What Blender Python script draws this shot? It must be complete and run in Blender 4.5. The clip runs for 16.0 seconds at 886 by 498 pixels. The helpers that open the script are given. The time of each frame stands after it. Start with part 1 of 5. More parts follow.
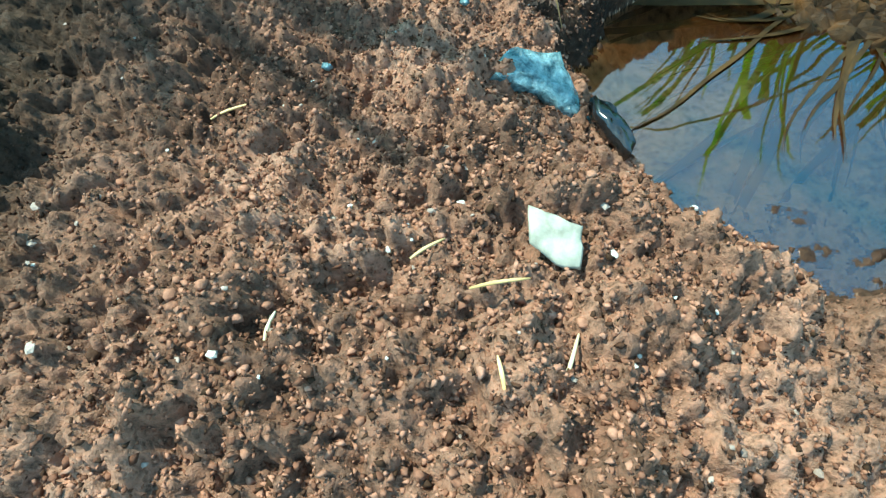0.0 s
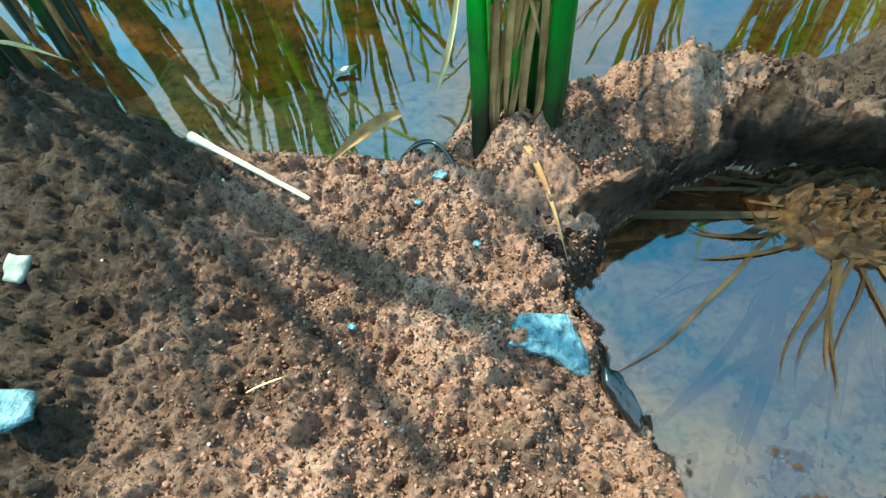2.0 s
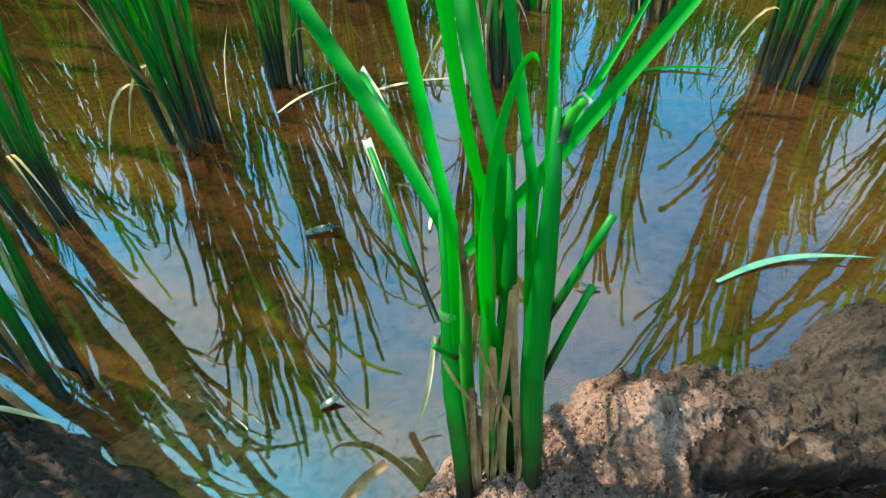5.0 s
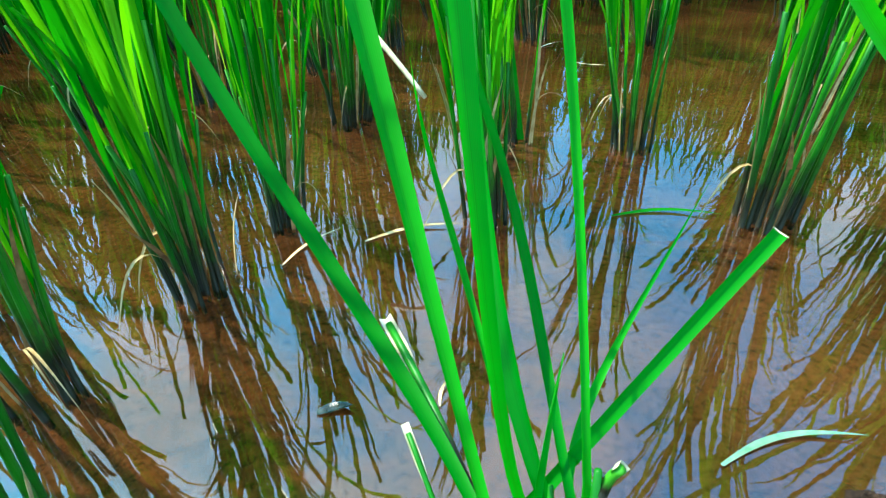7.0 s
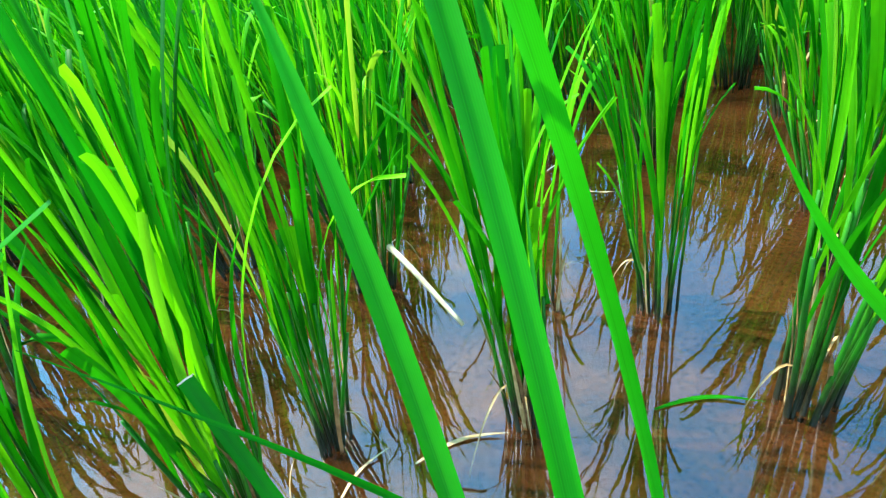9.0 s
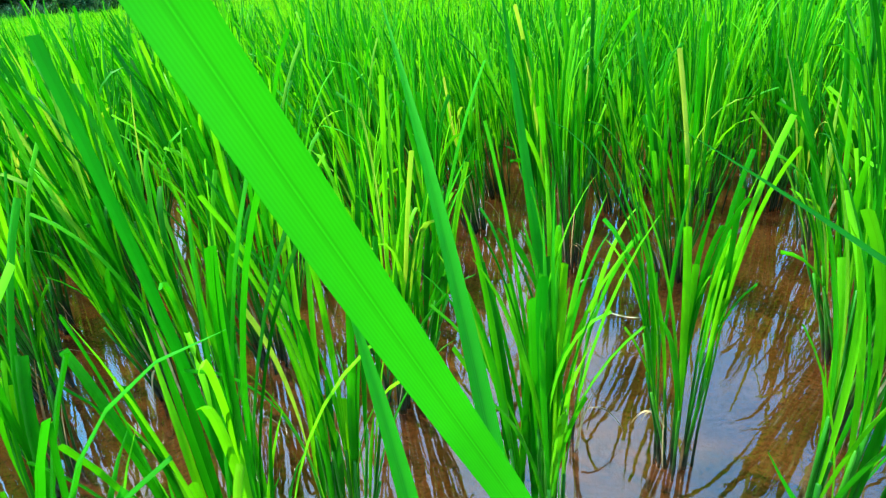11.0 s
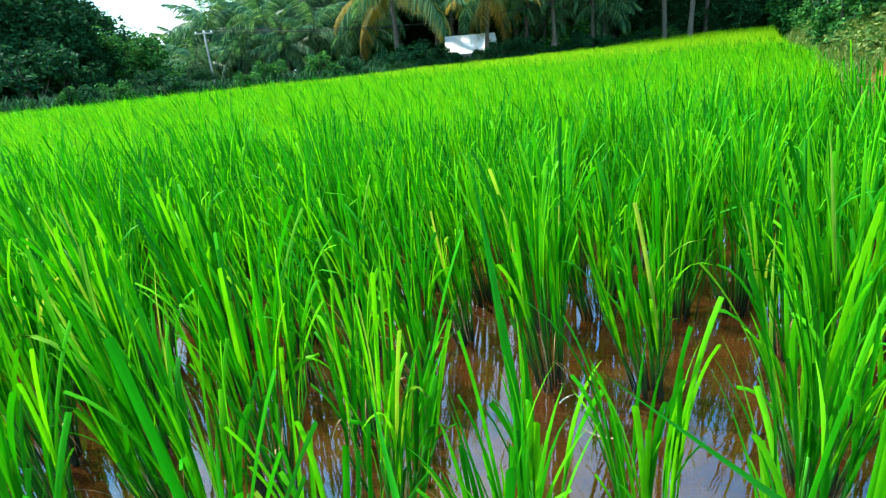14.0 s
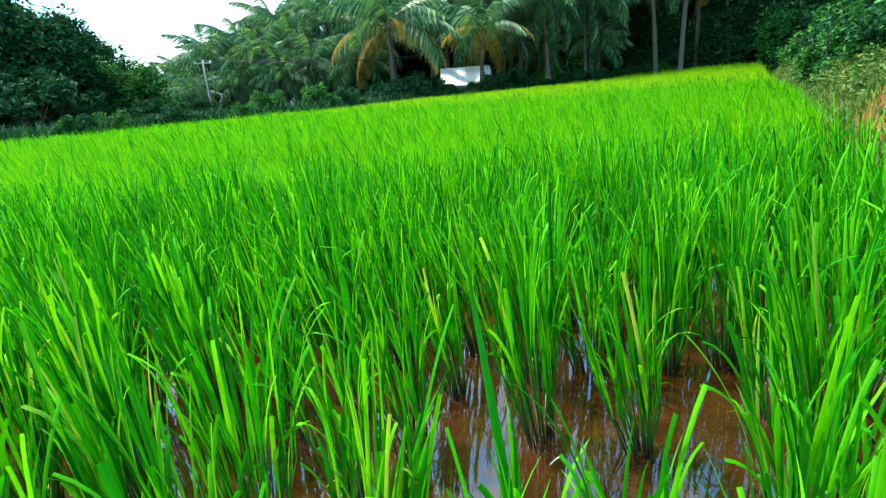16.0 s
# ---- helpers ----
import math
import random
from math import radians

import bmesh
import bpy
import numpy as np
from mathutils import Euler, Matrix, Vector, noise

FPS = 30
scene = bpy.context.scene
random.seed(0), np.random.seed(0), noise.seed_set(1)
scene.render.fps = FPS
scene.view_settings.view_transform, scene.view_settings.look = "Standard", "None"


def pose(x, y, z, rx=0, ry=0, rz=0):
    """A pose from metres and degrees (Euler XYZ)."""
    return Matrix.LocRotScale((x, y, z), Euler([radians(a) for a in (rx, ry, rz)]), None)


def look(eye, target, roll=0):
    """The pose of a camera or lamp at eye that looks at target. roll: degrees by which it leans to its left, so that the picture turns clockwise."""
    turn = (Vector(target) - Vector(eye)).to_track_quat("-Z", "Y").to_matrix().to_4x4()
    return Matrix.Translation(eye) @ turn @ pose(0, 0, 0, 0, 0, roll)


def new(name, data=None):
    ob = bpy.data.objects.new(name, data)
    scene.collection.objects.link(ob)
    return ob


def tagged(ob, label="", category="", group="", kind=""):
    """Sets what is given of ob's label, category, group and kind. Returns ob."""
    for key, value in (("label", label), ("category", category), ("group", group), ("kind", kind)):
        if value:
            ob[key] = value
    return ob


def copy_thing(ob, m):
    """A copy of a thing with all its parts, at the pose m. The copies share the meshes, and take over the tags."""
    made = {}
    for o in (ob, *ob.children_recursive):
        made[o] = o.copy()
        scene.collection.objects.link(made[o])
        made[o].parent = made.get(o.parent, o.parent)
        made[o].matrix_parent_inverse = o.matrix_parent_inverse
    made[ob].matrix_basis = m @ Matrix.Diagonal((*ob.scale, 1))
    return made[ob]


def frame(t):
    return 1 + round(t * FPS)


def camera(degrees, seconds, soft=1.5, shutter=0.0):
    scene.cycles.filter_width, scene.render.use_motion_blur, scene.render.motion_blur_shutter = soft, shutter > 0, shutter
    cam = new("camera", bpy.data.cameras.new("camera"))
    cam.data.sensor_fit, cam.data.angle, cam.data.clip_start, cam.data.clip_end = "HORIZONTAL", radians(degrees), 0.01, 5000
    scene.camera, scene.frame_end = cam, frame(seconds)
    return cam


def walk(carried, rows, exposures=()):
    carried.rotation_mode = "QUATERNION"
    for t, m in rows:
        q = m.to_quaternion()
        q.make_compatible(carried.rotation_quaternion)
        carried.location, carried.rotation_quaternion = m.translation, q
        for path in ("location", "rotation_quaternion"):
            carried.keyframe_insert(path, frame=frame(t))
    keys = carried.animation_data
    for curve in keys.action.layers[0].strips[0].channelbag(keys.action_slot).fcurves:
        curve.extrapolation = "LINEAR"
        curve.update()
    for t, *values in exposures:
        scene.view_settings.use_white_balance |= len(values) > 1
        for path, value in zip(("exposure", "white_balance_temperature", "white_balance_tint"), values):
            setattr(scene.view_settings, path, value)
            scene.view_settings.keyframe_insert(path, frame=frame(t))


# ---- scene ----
# ---------------------------------------------------------------- camera
cam = camera(77.0, 16.0, soft=1.3)
PATH = [
    (0, (0.0163, 0.1649, 0.1621), (-0.0556, 0.6312, -0.7196), -3.75),
    (0.5, (0.0134, 0.1812, 0.1750), (-0.0584, 0.6499, -0.7054), -4.24),
    (1, (0.0097, 0.1957, 0.1873), (-0.0645, 0.6831, -0.6827), -4.34),
    (1.5, (0.0071, 0.2108, 0.1998), (-0.0606, 0.7083, -0.6650), -3.67),
    (2, (0.0048, 0.2247, 0.2118), (-0.0633, 0.7415, -0.6416), -3.70),
    (2.5, (0.0022, 0.2375, 0.2242), (-0.0719, 0.7858, -0.6088), -4.59),
    (3, (0.0010, 0.2474, 0.2352), (-0.0725, 0.8274, -0.5762), -4.51),
    (3.5, (0.0010, 0.2568, 0.2458), (-0.0597, 0.8747, -0.5382), -3.86),
    (4, (0.0011, 0.2654, 0.2585), (-0.0410, 0.9303, -0.4872), -3.13),
    (4.5, (0.0028, 0.2702, 0.2682), (-0.0333, 0.9895, -0.4256), -2.99),
    (4.7, (0.0041, 0.2726, 0.2724), (-0.0318, 1.0086, -0.4036), -3.24),
    (6.8, (-0.0119, 0.3149, 0.3492), (-0.0015, 1.1292, -0.2310), -3.19),
    (7, (-0.0136, 0.3191, 0.3629), (-0.0069, 1.1434, -0.2033), -2.85),
    (7.5, (-0.0158, 0.3365, 0.4053), (-0.0223, 1.1802, -0.1314), -3.25),
    (8, (-0.0114, 0.3610, 0.4517), (-0.0302, 1.2180, -0.0633), -5.14),
    (8.5, (-0.0097, 0.3854, 0.4941), (-0.0141, 1.2480, -0.0117), -6.55),
    (9, (-0.0336, 0.4215, 0.5506), (-0.0282, 1.2855, 0.0471), -8.31),
    (9.2, (-0.0382, 0.4271, 0.5720), (-0.0375, 1.2973, 0.0795), -8.65),
    (11.3, (-0.0394, 0.4420, 0.7284), (-0.0693, 1.3494, 0.3092), -3.59),
    (11.5, (-0.0268, 0.4449, 0.7362), (-0.0583, 1.3587, 0.3312), -4.41),
    (12, (-0.0320, 0.4166, 0.7841), (-0.0601, 1.3372, 0.3945), -4.94),
    (12.5, (-0.0234, 0.3839, 0.8187), (-0.0494, 1.3152, 0.4555), -4.90),
    (13, (-0.0174, 0.3785, 0.8448), (-0.0368, 1.3156, 0.4964), -5.04),
    (13.5, (-0.0113, 0.3786, 0.8770), (-0.0303, 1.3202, 0.5408), -5.36),
    (14, (-0.0086, 0.3883, 0.8986), (-0.0206, 1.3343, 0.5750), -4.93),
    (14.5, (-0.0079, 0.3914, 0.9185), (-0.0179, 1.3392, 0.5997), -4.68),
    (15, (-0.0060, 0.3968, 0.9433), (-0.0148, 1.3484, 0.6361), -4.64),
    (15.5, (-0.0034, 0.3936, 0.9630), (-0.0071, 1.3523, 0.6785), -4.16),
    (16, (0.0042, 0.3965, 0.9868), (0.0062, 1.3572, 0.7091), -4.25),
]
walk(cam, [(t, look(eye, target, roll)) for t, eye, target, roll in PATH], [(0, 1.18, 6250, -15), (1.7, 1.47, 6200, -16), (3.5, 1.33, 6150, -15), (4.7, 1.3, 6100, -10), (6.8, 1.55, 6200, -2), (9.2, 1.6, 6400, 5), (12, 1.55, 6450, 5), (16, 1.25, 6500, 8)])

# ---------------------------------------------------------------- light
SUN_ELEV, SUN_AZ = radians(60), radians(-62)      # azimuth from +y towards +x
world = bpy.data.worlds.new("sky")
scene.world = world
world.use_nodes = True
wn = world.node_tree.nodes
sky = wn.new("ShaderNodeTexSky")
sky.sky_type, sky.sun_disc = "NISHITA", False
sky.sun_elevation, sky.sun_rotation = SUN_ELEV, SUN_AZ
sky.air_density, sky.dust_density, sky.ozone_density = 1.3, 0.8, 3.0
wn["Background"].inputs["Strength"].default_value = 0.1
wl = world.node_tree.links
co = wn.new("ShaderNodeTexCoord")
cl = wn.new("ShaderNodeTexNoise")
cl.inputs["Scale"].default_value, cl.inputs["Detail"].default_value, cl.inputs["Roughness"].default_value = 3.2, 7.0, 0.55
wl.new(co.outputs["Generated"], cl.inputs["Vector"])
cr = wn.new("ShaderNodeValToRGB")          # thin broken cloud over the whole sky
cr.color_ramp.elements[0].position, cr.color_ramp.elements[1].position = 0.43, 0.62
cr.color_ramp.elements[0].color, cr.color_ramp.elements[1].color = (0.0, 0.0, 0.0, 1), (0.9, 0.9, 0.9, 1)
wl.new(cl.outputs["Fac"], cr.inputs["Fac"])
cm = wn.new("ShaderNodeMix")
cm.data_type = "RGBA"
sepz = wn.new("ShaderNodeSeparateXYZ")
wl.new(co.outputs["Generated"], sepz.inputs[0])
low = wn.new("ShaderNodeMapRange")
low.inputs["From Min"].default_value, low.inputs["From Max"].default_value = 0.32, 0.1
low.inputs["To Min"].default_value, low.inputs["To Max"].default_value = 0.0, 0.6
wl.new(sepz.outputs["Z"], low.inputs["Value"])
most = wn.new("ShaderNodeMath")
most.operation = "MAXIMUM"
wl.new(cr.outputs["Color"], most.inputs[0])
wl.new(low.outputs["Result"], most.inputs[1])
wl.new(most.outputs[0], cm.inputs[0])
tone = wn.new("ShaderNodeMix")             # tropical haze: the blue leans to azure
tone.data_type, tone.blend_type = "RGBA", "MULTIPLY"
tone.inputs[0].default_value = 1.0
wl.new(sky.outputs["Color"], tone.inputs[6])
tone.inputs[7].default_value = (0.85, 2.6, 2.95, 1)
wl.new(tone.outputs[2], cm.inputs[6])
cm.inputs[7].default_value = (9.5, 9.9, 10.5, 1)
wl.new(cm.outputs[2], wn["Background"].inputs["Color"])
sun = new("sun", bpy.data.lights.new("sun", "SUN"))
sun.data.energy, sun.data.angle, sun.data.color = 5.0, radians(1.0), (1.0, 0.95, 0.86)
to_sun = Vector((math.sin(SUN_AZ) * math.cos(SUN_ELEV), math.cos(SUN_AZ) * math.cos(SUN_ELEV), math.sin(SUN_ELEV)))
sun.matrix_world = look(to_sun * 30, (0, 0, 0))


# ---------------------------------------------------------------- materials
def mat(name):
    m = bpy.data.materials.new(name)
    m.use_nodes = True
    return m, m.node_tree.nodes, m.node_tree.links, m.node_tree.nodes["Principled BSDF"]


def noise_node(n, l, scale, detail=4.0, rough=0.55, coord="Object", stretch=None):
    co = n.new("ShaderNodeTexCoord")
    t = n.new("ShaderNodeTexNoise")
    t.inputs["Scale"].default_value, t.inputs["Detail"].default_value, t.inputs["Roughness"].default_value = scale, detail, rough
    if stretch:
        mp = n.new("ShaderNodeMapping")
        mp.inputs["Scale"].default_value = stretch
        l.new(co.outputs[coord], mp.inputs["Vector"])
        l.new(mp.outputs["Vector"], t.inputs["Vector"])
    else:
        l.new(co.outputs[coord], t.inputs["Vector"])
    return t


def ramp(n, l, src, stops):
    r = n.new("ShaderNodeValToRGB")
    while len(r.color_ramp.elements) < len(stops):
        r.color_ramp.elements.new(0.5)
    for e, (p, c) in zip(r.color_ramp.elements, stops):
        e.position, e.color = p, (*c, 1)
    l.new(src, r.inputs["Fac"])
    return r.outputs["Color"]


def mixc(n, l, fac, a, b, mode="MIX"):
    m = n.new("ShaderNodeMix")
    m.data_type, m.blend_type = "RGBA", mode
    for key, v in ((0, fac), (6, a), (7, b)):
        if isinstance(v, (int, float)):
            m.inputs[key].default_value = v
        elif isinstance(v, tuple):
            m.inputs[key].default_value = (*v, 1)
        else:
            l.new(v, m.inputs[key])
    return m.outputs[2]


def bump(n, l, bs, height, strength, distance):
    b = n.new("ShaderNodeBump")
    b.inputs["Strength"].default_value, b.inputs["Distance"].default_value = strength, distance
    l.new(height, b.inputs["Height"])
    l.new(b.outputs["Normal"], bs.inputs["Normal"])


def dry_patch(n, l):
    """1 on the drained, reddish crown of the bank, 0 on the wet grey-brown soil round it."""
    co = n.new("ShaderNodeTexCoord")
    warp = noise_node(n, l, 22, 5, 0.65)
    v = n.new("ShaderNodeVectorMath")
    v.operation = "MULTIPLY_ADD"
    l.new(warp.outputs["Color"], v.inputs[0])
    v.inputs[1].default_value = (0.09, 0.09, 0)
    l.new(co.outputs["Object"], v.inputs[2])
    d = n.new("ShaderNodeVectorMath")
    d.operation = "MULTIPLY"
    l.new(v.outputs[0], d.inputs[0])
    d.inputs[1].default_value = (1.0, 0.45, 0.0)
    q = n.new("ShaderNodeVectorMath")
    q.operation = "DISTANCE"
    l.new(d.outputs[0], q.inputs[0])
    q.inputs[1].default_value = (0.06, 0.165, 0.0)
    r = n.new("ShaderNodeMapRange")
    r.inputs["From Min"].default_value, r.inputs["From Max"].default_value = 0.16, 0.085
    l.new(q.outputs["Value"], r.inputs["Value"])
    return r.outputs["Result"]


def soil_material(name, dark, mid, light, rough=(0.55, 0.95), fine=420, big=16, wet=None):
    m, n, l, bs = mat(name)
    a = noise_node(n, l, big, 6)
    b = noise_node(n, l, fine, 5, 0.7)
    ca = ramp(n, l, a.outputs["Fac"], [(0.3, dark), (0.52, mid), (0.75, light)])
    # shade of the small pits put into the colour: dark where the bump dips
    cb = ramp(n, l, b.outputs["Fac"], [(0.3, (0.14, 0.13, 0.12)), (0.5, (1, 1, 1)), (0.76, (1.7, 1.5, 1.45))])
    if wet:
        ca = mixc(n, l, dry_patch(n, l), ramp(n, l, a.outputs["Fac"], [(0.3, wet[0]), (0.7, wet[1])]), ca)
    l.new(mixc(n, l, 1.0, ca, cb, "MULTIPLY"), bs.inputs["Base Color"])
    wet = noise_node(n, l, big * 6, 3)
    rr = n.new("ShaderNodeMapRange")
    rr.inputs["From Min"].default_value, rr.inputs["From Max"].default_value = 0.4, 0.6
    rr.inputs["To Min"].default_value, rr.inputs["To Max"].default_value = rough
    l.new(wet.outputs["Fac"], rr.inputs["Value"])
    l.new(rr.outputs["Result"], bs.inputs["Roughness"])
    bs.inputs["Specular IOR Level"].default_value = 0.1
    bump(n, l, bs, b.outputs["Fac"], 0.9, 0.0018)
    return m


def leaf_material(name, deep, mid, tip, trans=0.45, rough=0.42, spec=0.35):
    """A blade: fine lengthwise veins, colour that varies from piece to piece, light through it."""
    m, n, l, bs = mat(name)
    info = n.new("ShaderNodeObjectInfo")
    geo = n.new("ShaderNodeNewGeometry")
    add = n.new("ShaderNodeMath")
    add.operation = "ADD"
    l.new(info.outputs["Random"], add.inputs[0])
    l.new(geo.outputs["Random Per Island"], add.inputs[1])
    fr = n.new("ShaderNodeMath")
    fr.operation = "FRACT"
    l.new(add.outputs[0], fr.inputs[0])
    col = ramp(n, l, fr.outputs[0], [(0.0, deep), (0.55, mid), (1.0, tip)])
    blot = noise_node(n, l, 9, 4)
    col = mixc(n, l, 0.75, col, ramp(n, l, blot.outputs["Fac"], [(0.3, (0.55, 0.62, 0.55)), (0.7, (1.4, 1.22, 1.3))]), "MULTIPLY")
    uv = n.new("ShaderNodeUVMap")
    uv.uv_map = "UVMap"
    wv = n.new("ShaderNodeTexWave")
    wv.inputs["Scale"].default_value, wv.inputs["Distortion"].default_value, wv.inputs["Detail"].default_value = 4.6, 1.5, 2.0
    l.new(uv.outputs["UV"], wv.inputs["Vector"])
    col = mixc(n, l, 0.06, col, wv.outputs["Color"], "OVERLAY")
    sp = n.new("ShaderNodeSeparateXYZ")
    l.new(uv.outputs["UV"], sp.inputs[0])
    rib = ramp(n, l, sp.outputs["X"], [(0.4, (1, 1, 1)), (0.47, (0.72, 0.72, 0.7)), (0.5, (1.35, 1.25, 1.5)), (0.53, (0.72, 0.72, 0.7)), (0.6, (1, 1, 1))])
    col = mixc(n, l, 0.7, col, rib, "MULTIPLY")
    l.new(col, bs.inputs["Base Color"])
    bs.inputs["Roughness"].default_value = rough
    bs.inputs["Specular IOR Level"].default_value = spec
    bump(n, l, bs, wv.outputs["Fac"], 0.06, 0.0004)
    tr = n.new("ShaderNodeBsdfTranslucent")
    l.new(mixc(n, l, 1.0, col, (1.25, 1.15, 0.6), "MULTIPLY"), tr.inputs["Color"])
    mx = n.new("ShaderNodeMixShader")
    mx.inputs[0].default_value = trans
    l.new(bs.outputs[0], mx.inputs[1])
    l.new(tr.outputs[0], mx.inputs[2])
    l.new(mx.outputs[0], n["Material Output"].inputs["Surface"])
    return m


def plain_material(name, c1, c2, scale, rough, relief=0.3, dist=0.002, metal=0.0, stretch=None, spec=0.15):
    m, n, l, bs = mat(name)
    a = noise_node(n, l, scale, 5, 0.6, stretch=stretch)
    info = n.new("ShaderNodeObjectInfo")
    c = ramp(n, l, a.outputs["Fac"], [(0.32, c1), (0.7, c2)])
    v = ramp(n, l, info.outputs["Random"], [(0.0, (0.8, 0.8, 0.8)), (1.0, (1.15, 1.12, 1.1))])
    l.new(mixc(n, l, 1.0, c, v, "MULTIPLY"), bs.inputs["Base Color"])
    bs.inputs["Roughness"].default_value, bs.inputs["Metallic"].default_value = rough, metal
    bs.inputs["Specular IOR Level"].default_value = spec
    bump(n, l, bs, a.outputs["Fac"], relief, dist)
    return m


def water_material():
    """Shallow paddy water: clear film with a skin of silt, mirror-like at the surface."""
    m, n, l, bs = mat("paddy_water")
    n.remove(bs)
    t = n.new("ShaderNodeBsdfTransparent")
    t.inputs["Color"].default_value = (0.95, 0.82, 0.62, 1)
    silt = n.new("ShaderNodeBsdfDiffuse")
    silt.inputs["Color"].default_value = (0.55, 0.2, 0.05, 1)
    cloud = noise_node(n, l, 5.0, 5)
    mr = n.new("ShaderNodeMapRange")
    mr.inputs["From Min"].default_value, mr.inputs["From Max"].default_value = 0.35, 0.75
    mr.inputs["To Min"].default_value, mr.inputs["To Max"].default_value = 0.015, 0.09
    l.new(cloud.outputs["Fac"], mr.inputs["Value"])
    body = n.new("ShaderNodeMixShader")
    l.new(mr.outputs["Result"], body.inputs[0])
    l.new(t.outputs[0], body.inputs[1])
    l.new(silt.outputs[0], body.inputs[2])
    g = n.new("ShaderNodeBsdfGlossy")
    g.inputs["Roughness"].default_value = 0.015
    fr = n.new("ShaderNodeFresnel")
    fr.inputs["IOR"].default_value = WATER_IOR
    rip = noise_node(n, l, 22, 2, 0.4)
    b = n.new("ShaderNodeBump")
    b.inputs["Strength"].default_value, b.inputs["Distance"].default_value = 0.06, 0.004
    l.new(rip.outputs["Fac"], b.inputs["Height"])
    l.new(b.outputs["Normal"], g.inputs["Normal"])
    mx = n.new("ShaderNodeMixShader")
    l.new(fr.outputs[0], mx.inputs[0])
    l.new(body.outputs[0], mx.inputs[1])
    l.new(g.outputs[0], mx.inputs[2])
    l.new(mx.outputs[0], n["Material Output"].inputs["Surface"])
    return m


WATER_IOR = 2.05
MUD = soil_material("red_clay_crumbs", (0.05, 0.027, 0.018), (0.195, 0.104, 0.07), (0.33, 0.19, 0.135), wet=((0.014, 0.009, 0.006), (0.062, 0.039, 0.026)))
BED = soil_material("wet_silt_bed", (0.1, 0.03, 0.007), (0.2, 0.066, 0.016), (0.32, 0.13, 0.045), (0.8, 0.95), 120, 7)
# wet clay of the pool rim, with the overhang's shade put into the colour
SHADED_RIM = soil_material("shaded_wet_clay_rim", (0.006, 0.004, 0.003), (0.03, 0.016, 0.01), (0.07, 0.04, 0.026), (0.35, 0.8), 300, 30)
SILT = soil_material("pale_shallow_silt", (0.2, 0.13, 0.09), (0.32, 0.21, 0.15), (0.42, 0.3, 0.23), (0.8, 0.95), 160, 22)
EARTH = soil_material("weedy_earth", (0.012, 0.018, 0.005), (0.025, 0.035, 0.01), (0.05, 0.05, 0.018), (0.85, 0.95), 40, 1.2)
LATERITE = soil_material("laterite_soil", (0.04, 0.022, 0.004), (0.12, 0.062, 0.01), (0.2, 0.115, 0.025), (0.85, 0.95), 60, 3)
WATER = water_material()
BLADE = leaf_material("rice_blade", (0.006, 0.12, 0.001), (0.022, 0.28, 0.002), (0.15, 0.54, 0.004), 0.36, spec=0.09, rough=0.5)
BLADE_BANK = leaf_material("bank_rice_blade", (0.005, 0.14, 0.002), (0.011, 0.23, 0.003), (0.026, 0.33, 0.004), spec=0.15, rough=0.5)
BANK_GRASS = leaf_material("bank_weed", (0.03, 0.1, 0.015), (0.08, 0.17, 0.03), (0.22, 0.26, 0.07), 0.3, 0.6, 0.1)
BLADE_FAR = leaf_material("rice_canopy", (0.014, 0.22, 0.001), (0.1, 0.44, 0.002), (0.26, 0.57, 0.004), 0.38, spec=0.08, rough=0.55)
# distant copy of the canopy, the yellow of its sunlit band put into the colour
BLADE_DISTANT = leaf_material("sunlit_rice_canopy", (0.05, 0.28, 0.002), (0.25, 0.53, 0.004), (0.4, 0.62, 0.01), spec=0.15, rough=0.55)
BLADE_AGED = leaf_material("aged_rice_blade", (0.1, 0.36, 0.008), (0.17, 0.4, 0.015), (0.3, 0.4, 0.05), spec=0.15, rough=0.55)
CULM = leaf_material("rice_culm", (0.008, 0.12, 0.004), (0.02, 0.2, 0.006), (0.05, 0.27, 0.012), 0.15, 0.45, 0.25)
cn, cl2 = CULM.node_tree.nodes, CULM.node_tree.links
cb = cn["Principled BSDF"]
foot_uv = cn.new("ShaderNodeUVMap")
foot_uv.uv_map = "UVMap"
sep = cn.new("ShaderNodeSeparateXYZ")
cl2.new(foot_uv.outputs["UV"], sep.inputs[0])
foot_noise = noise_node(cn, cl2, 60, 4, 0.65)
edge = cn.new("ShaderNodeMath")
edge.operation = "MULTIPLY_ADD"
cl2.new(foot_noise.outputs["Fac"], edge.inputs[0])
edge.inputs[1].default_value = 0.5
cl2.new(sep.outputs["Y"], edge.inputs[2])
foot_dark = ramp(cn, cl2, edge.outputs[0], [(0.42, (1, 1, 1)), (0.75, (0, 0, 0))])
culm_green = cb.inputs["Base Color"].links[0].from_socket
cl2.new(mixc(cn, cl2, foot_dark, culm_green, (0.014, 0.014, 0.006)), cb.inputs["Base Color"])       # near-black olive at the foot, giving way raggedly to green above
DEADLEAF = plain_material("brown_dead_leaf", (0.12, 0.055, 0.02), (0.36, 0.2, 0.08), 70, 0.65, 0.3, 0.001)
STRAW = plain_material("dry_straw", (0.32, 0.2, 0.07), (0.62, 0.48, 0.25), 60, 0.6, 0.3, 0.001)
PALE_STRAW = plain_material("bleached_straw", (0.4, 0.34, 0.2), (0.68, 0.62, 0.44), 80, 0.5, 0.3, 0.001)
SODDEN = plain_material("sodden_brown_leaf", (0.014, 0.008, 0.002), (0.06, 0.033, 0.01), 60, 0.6, 0.3, 0.001)
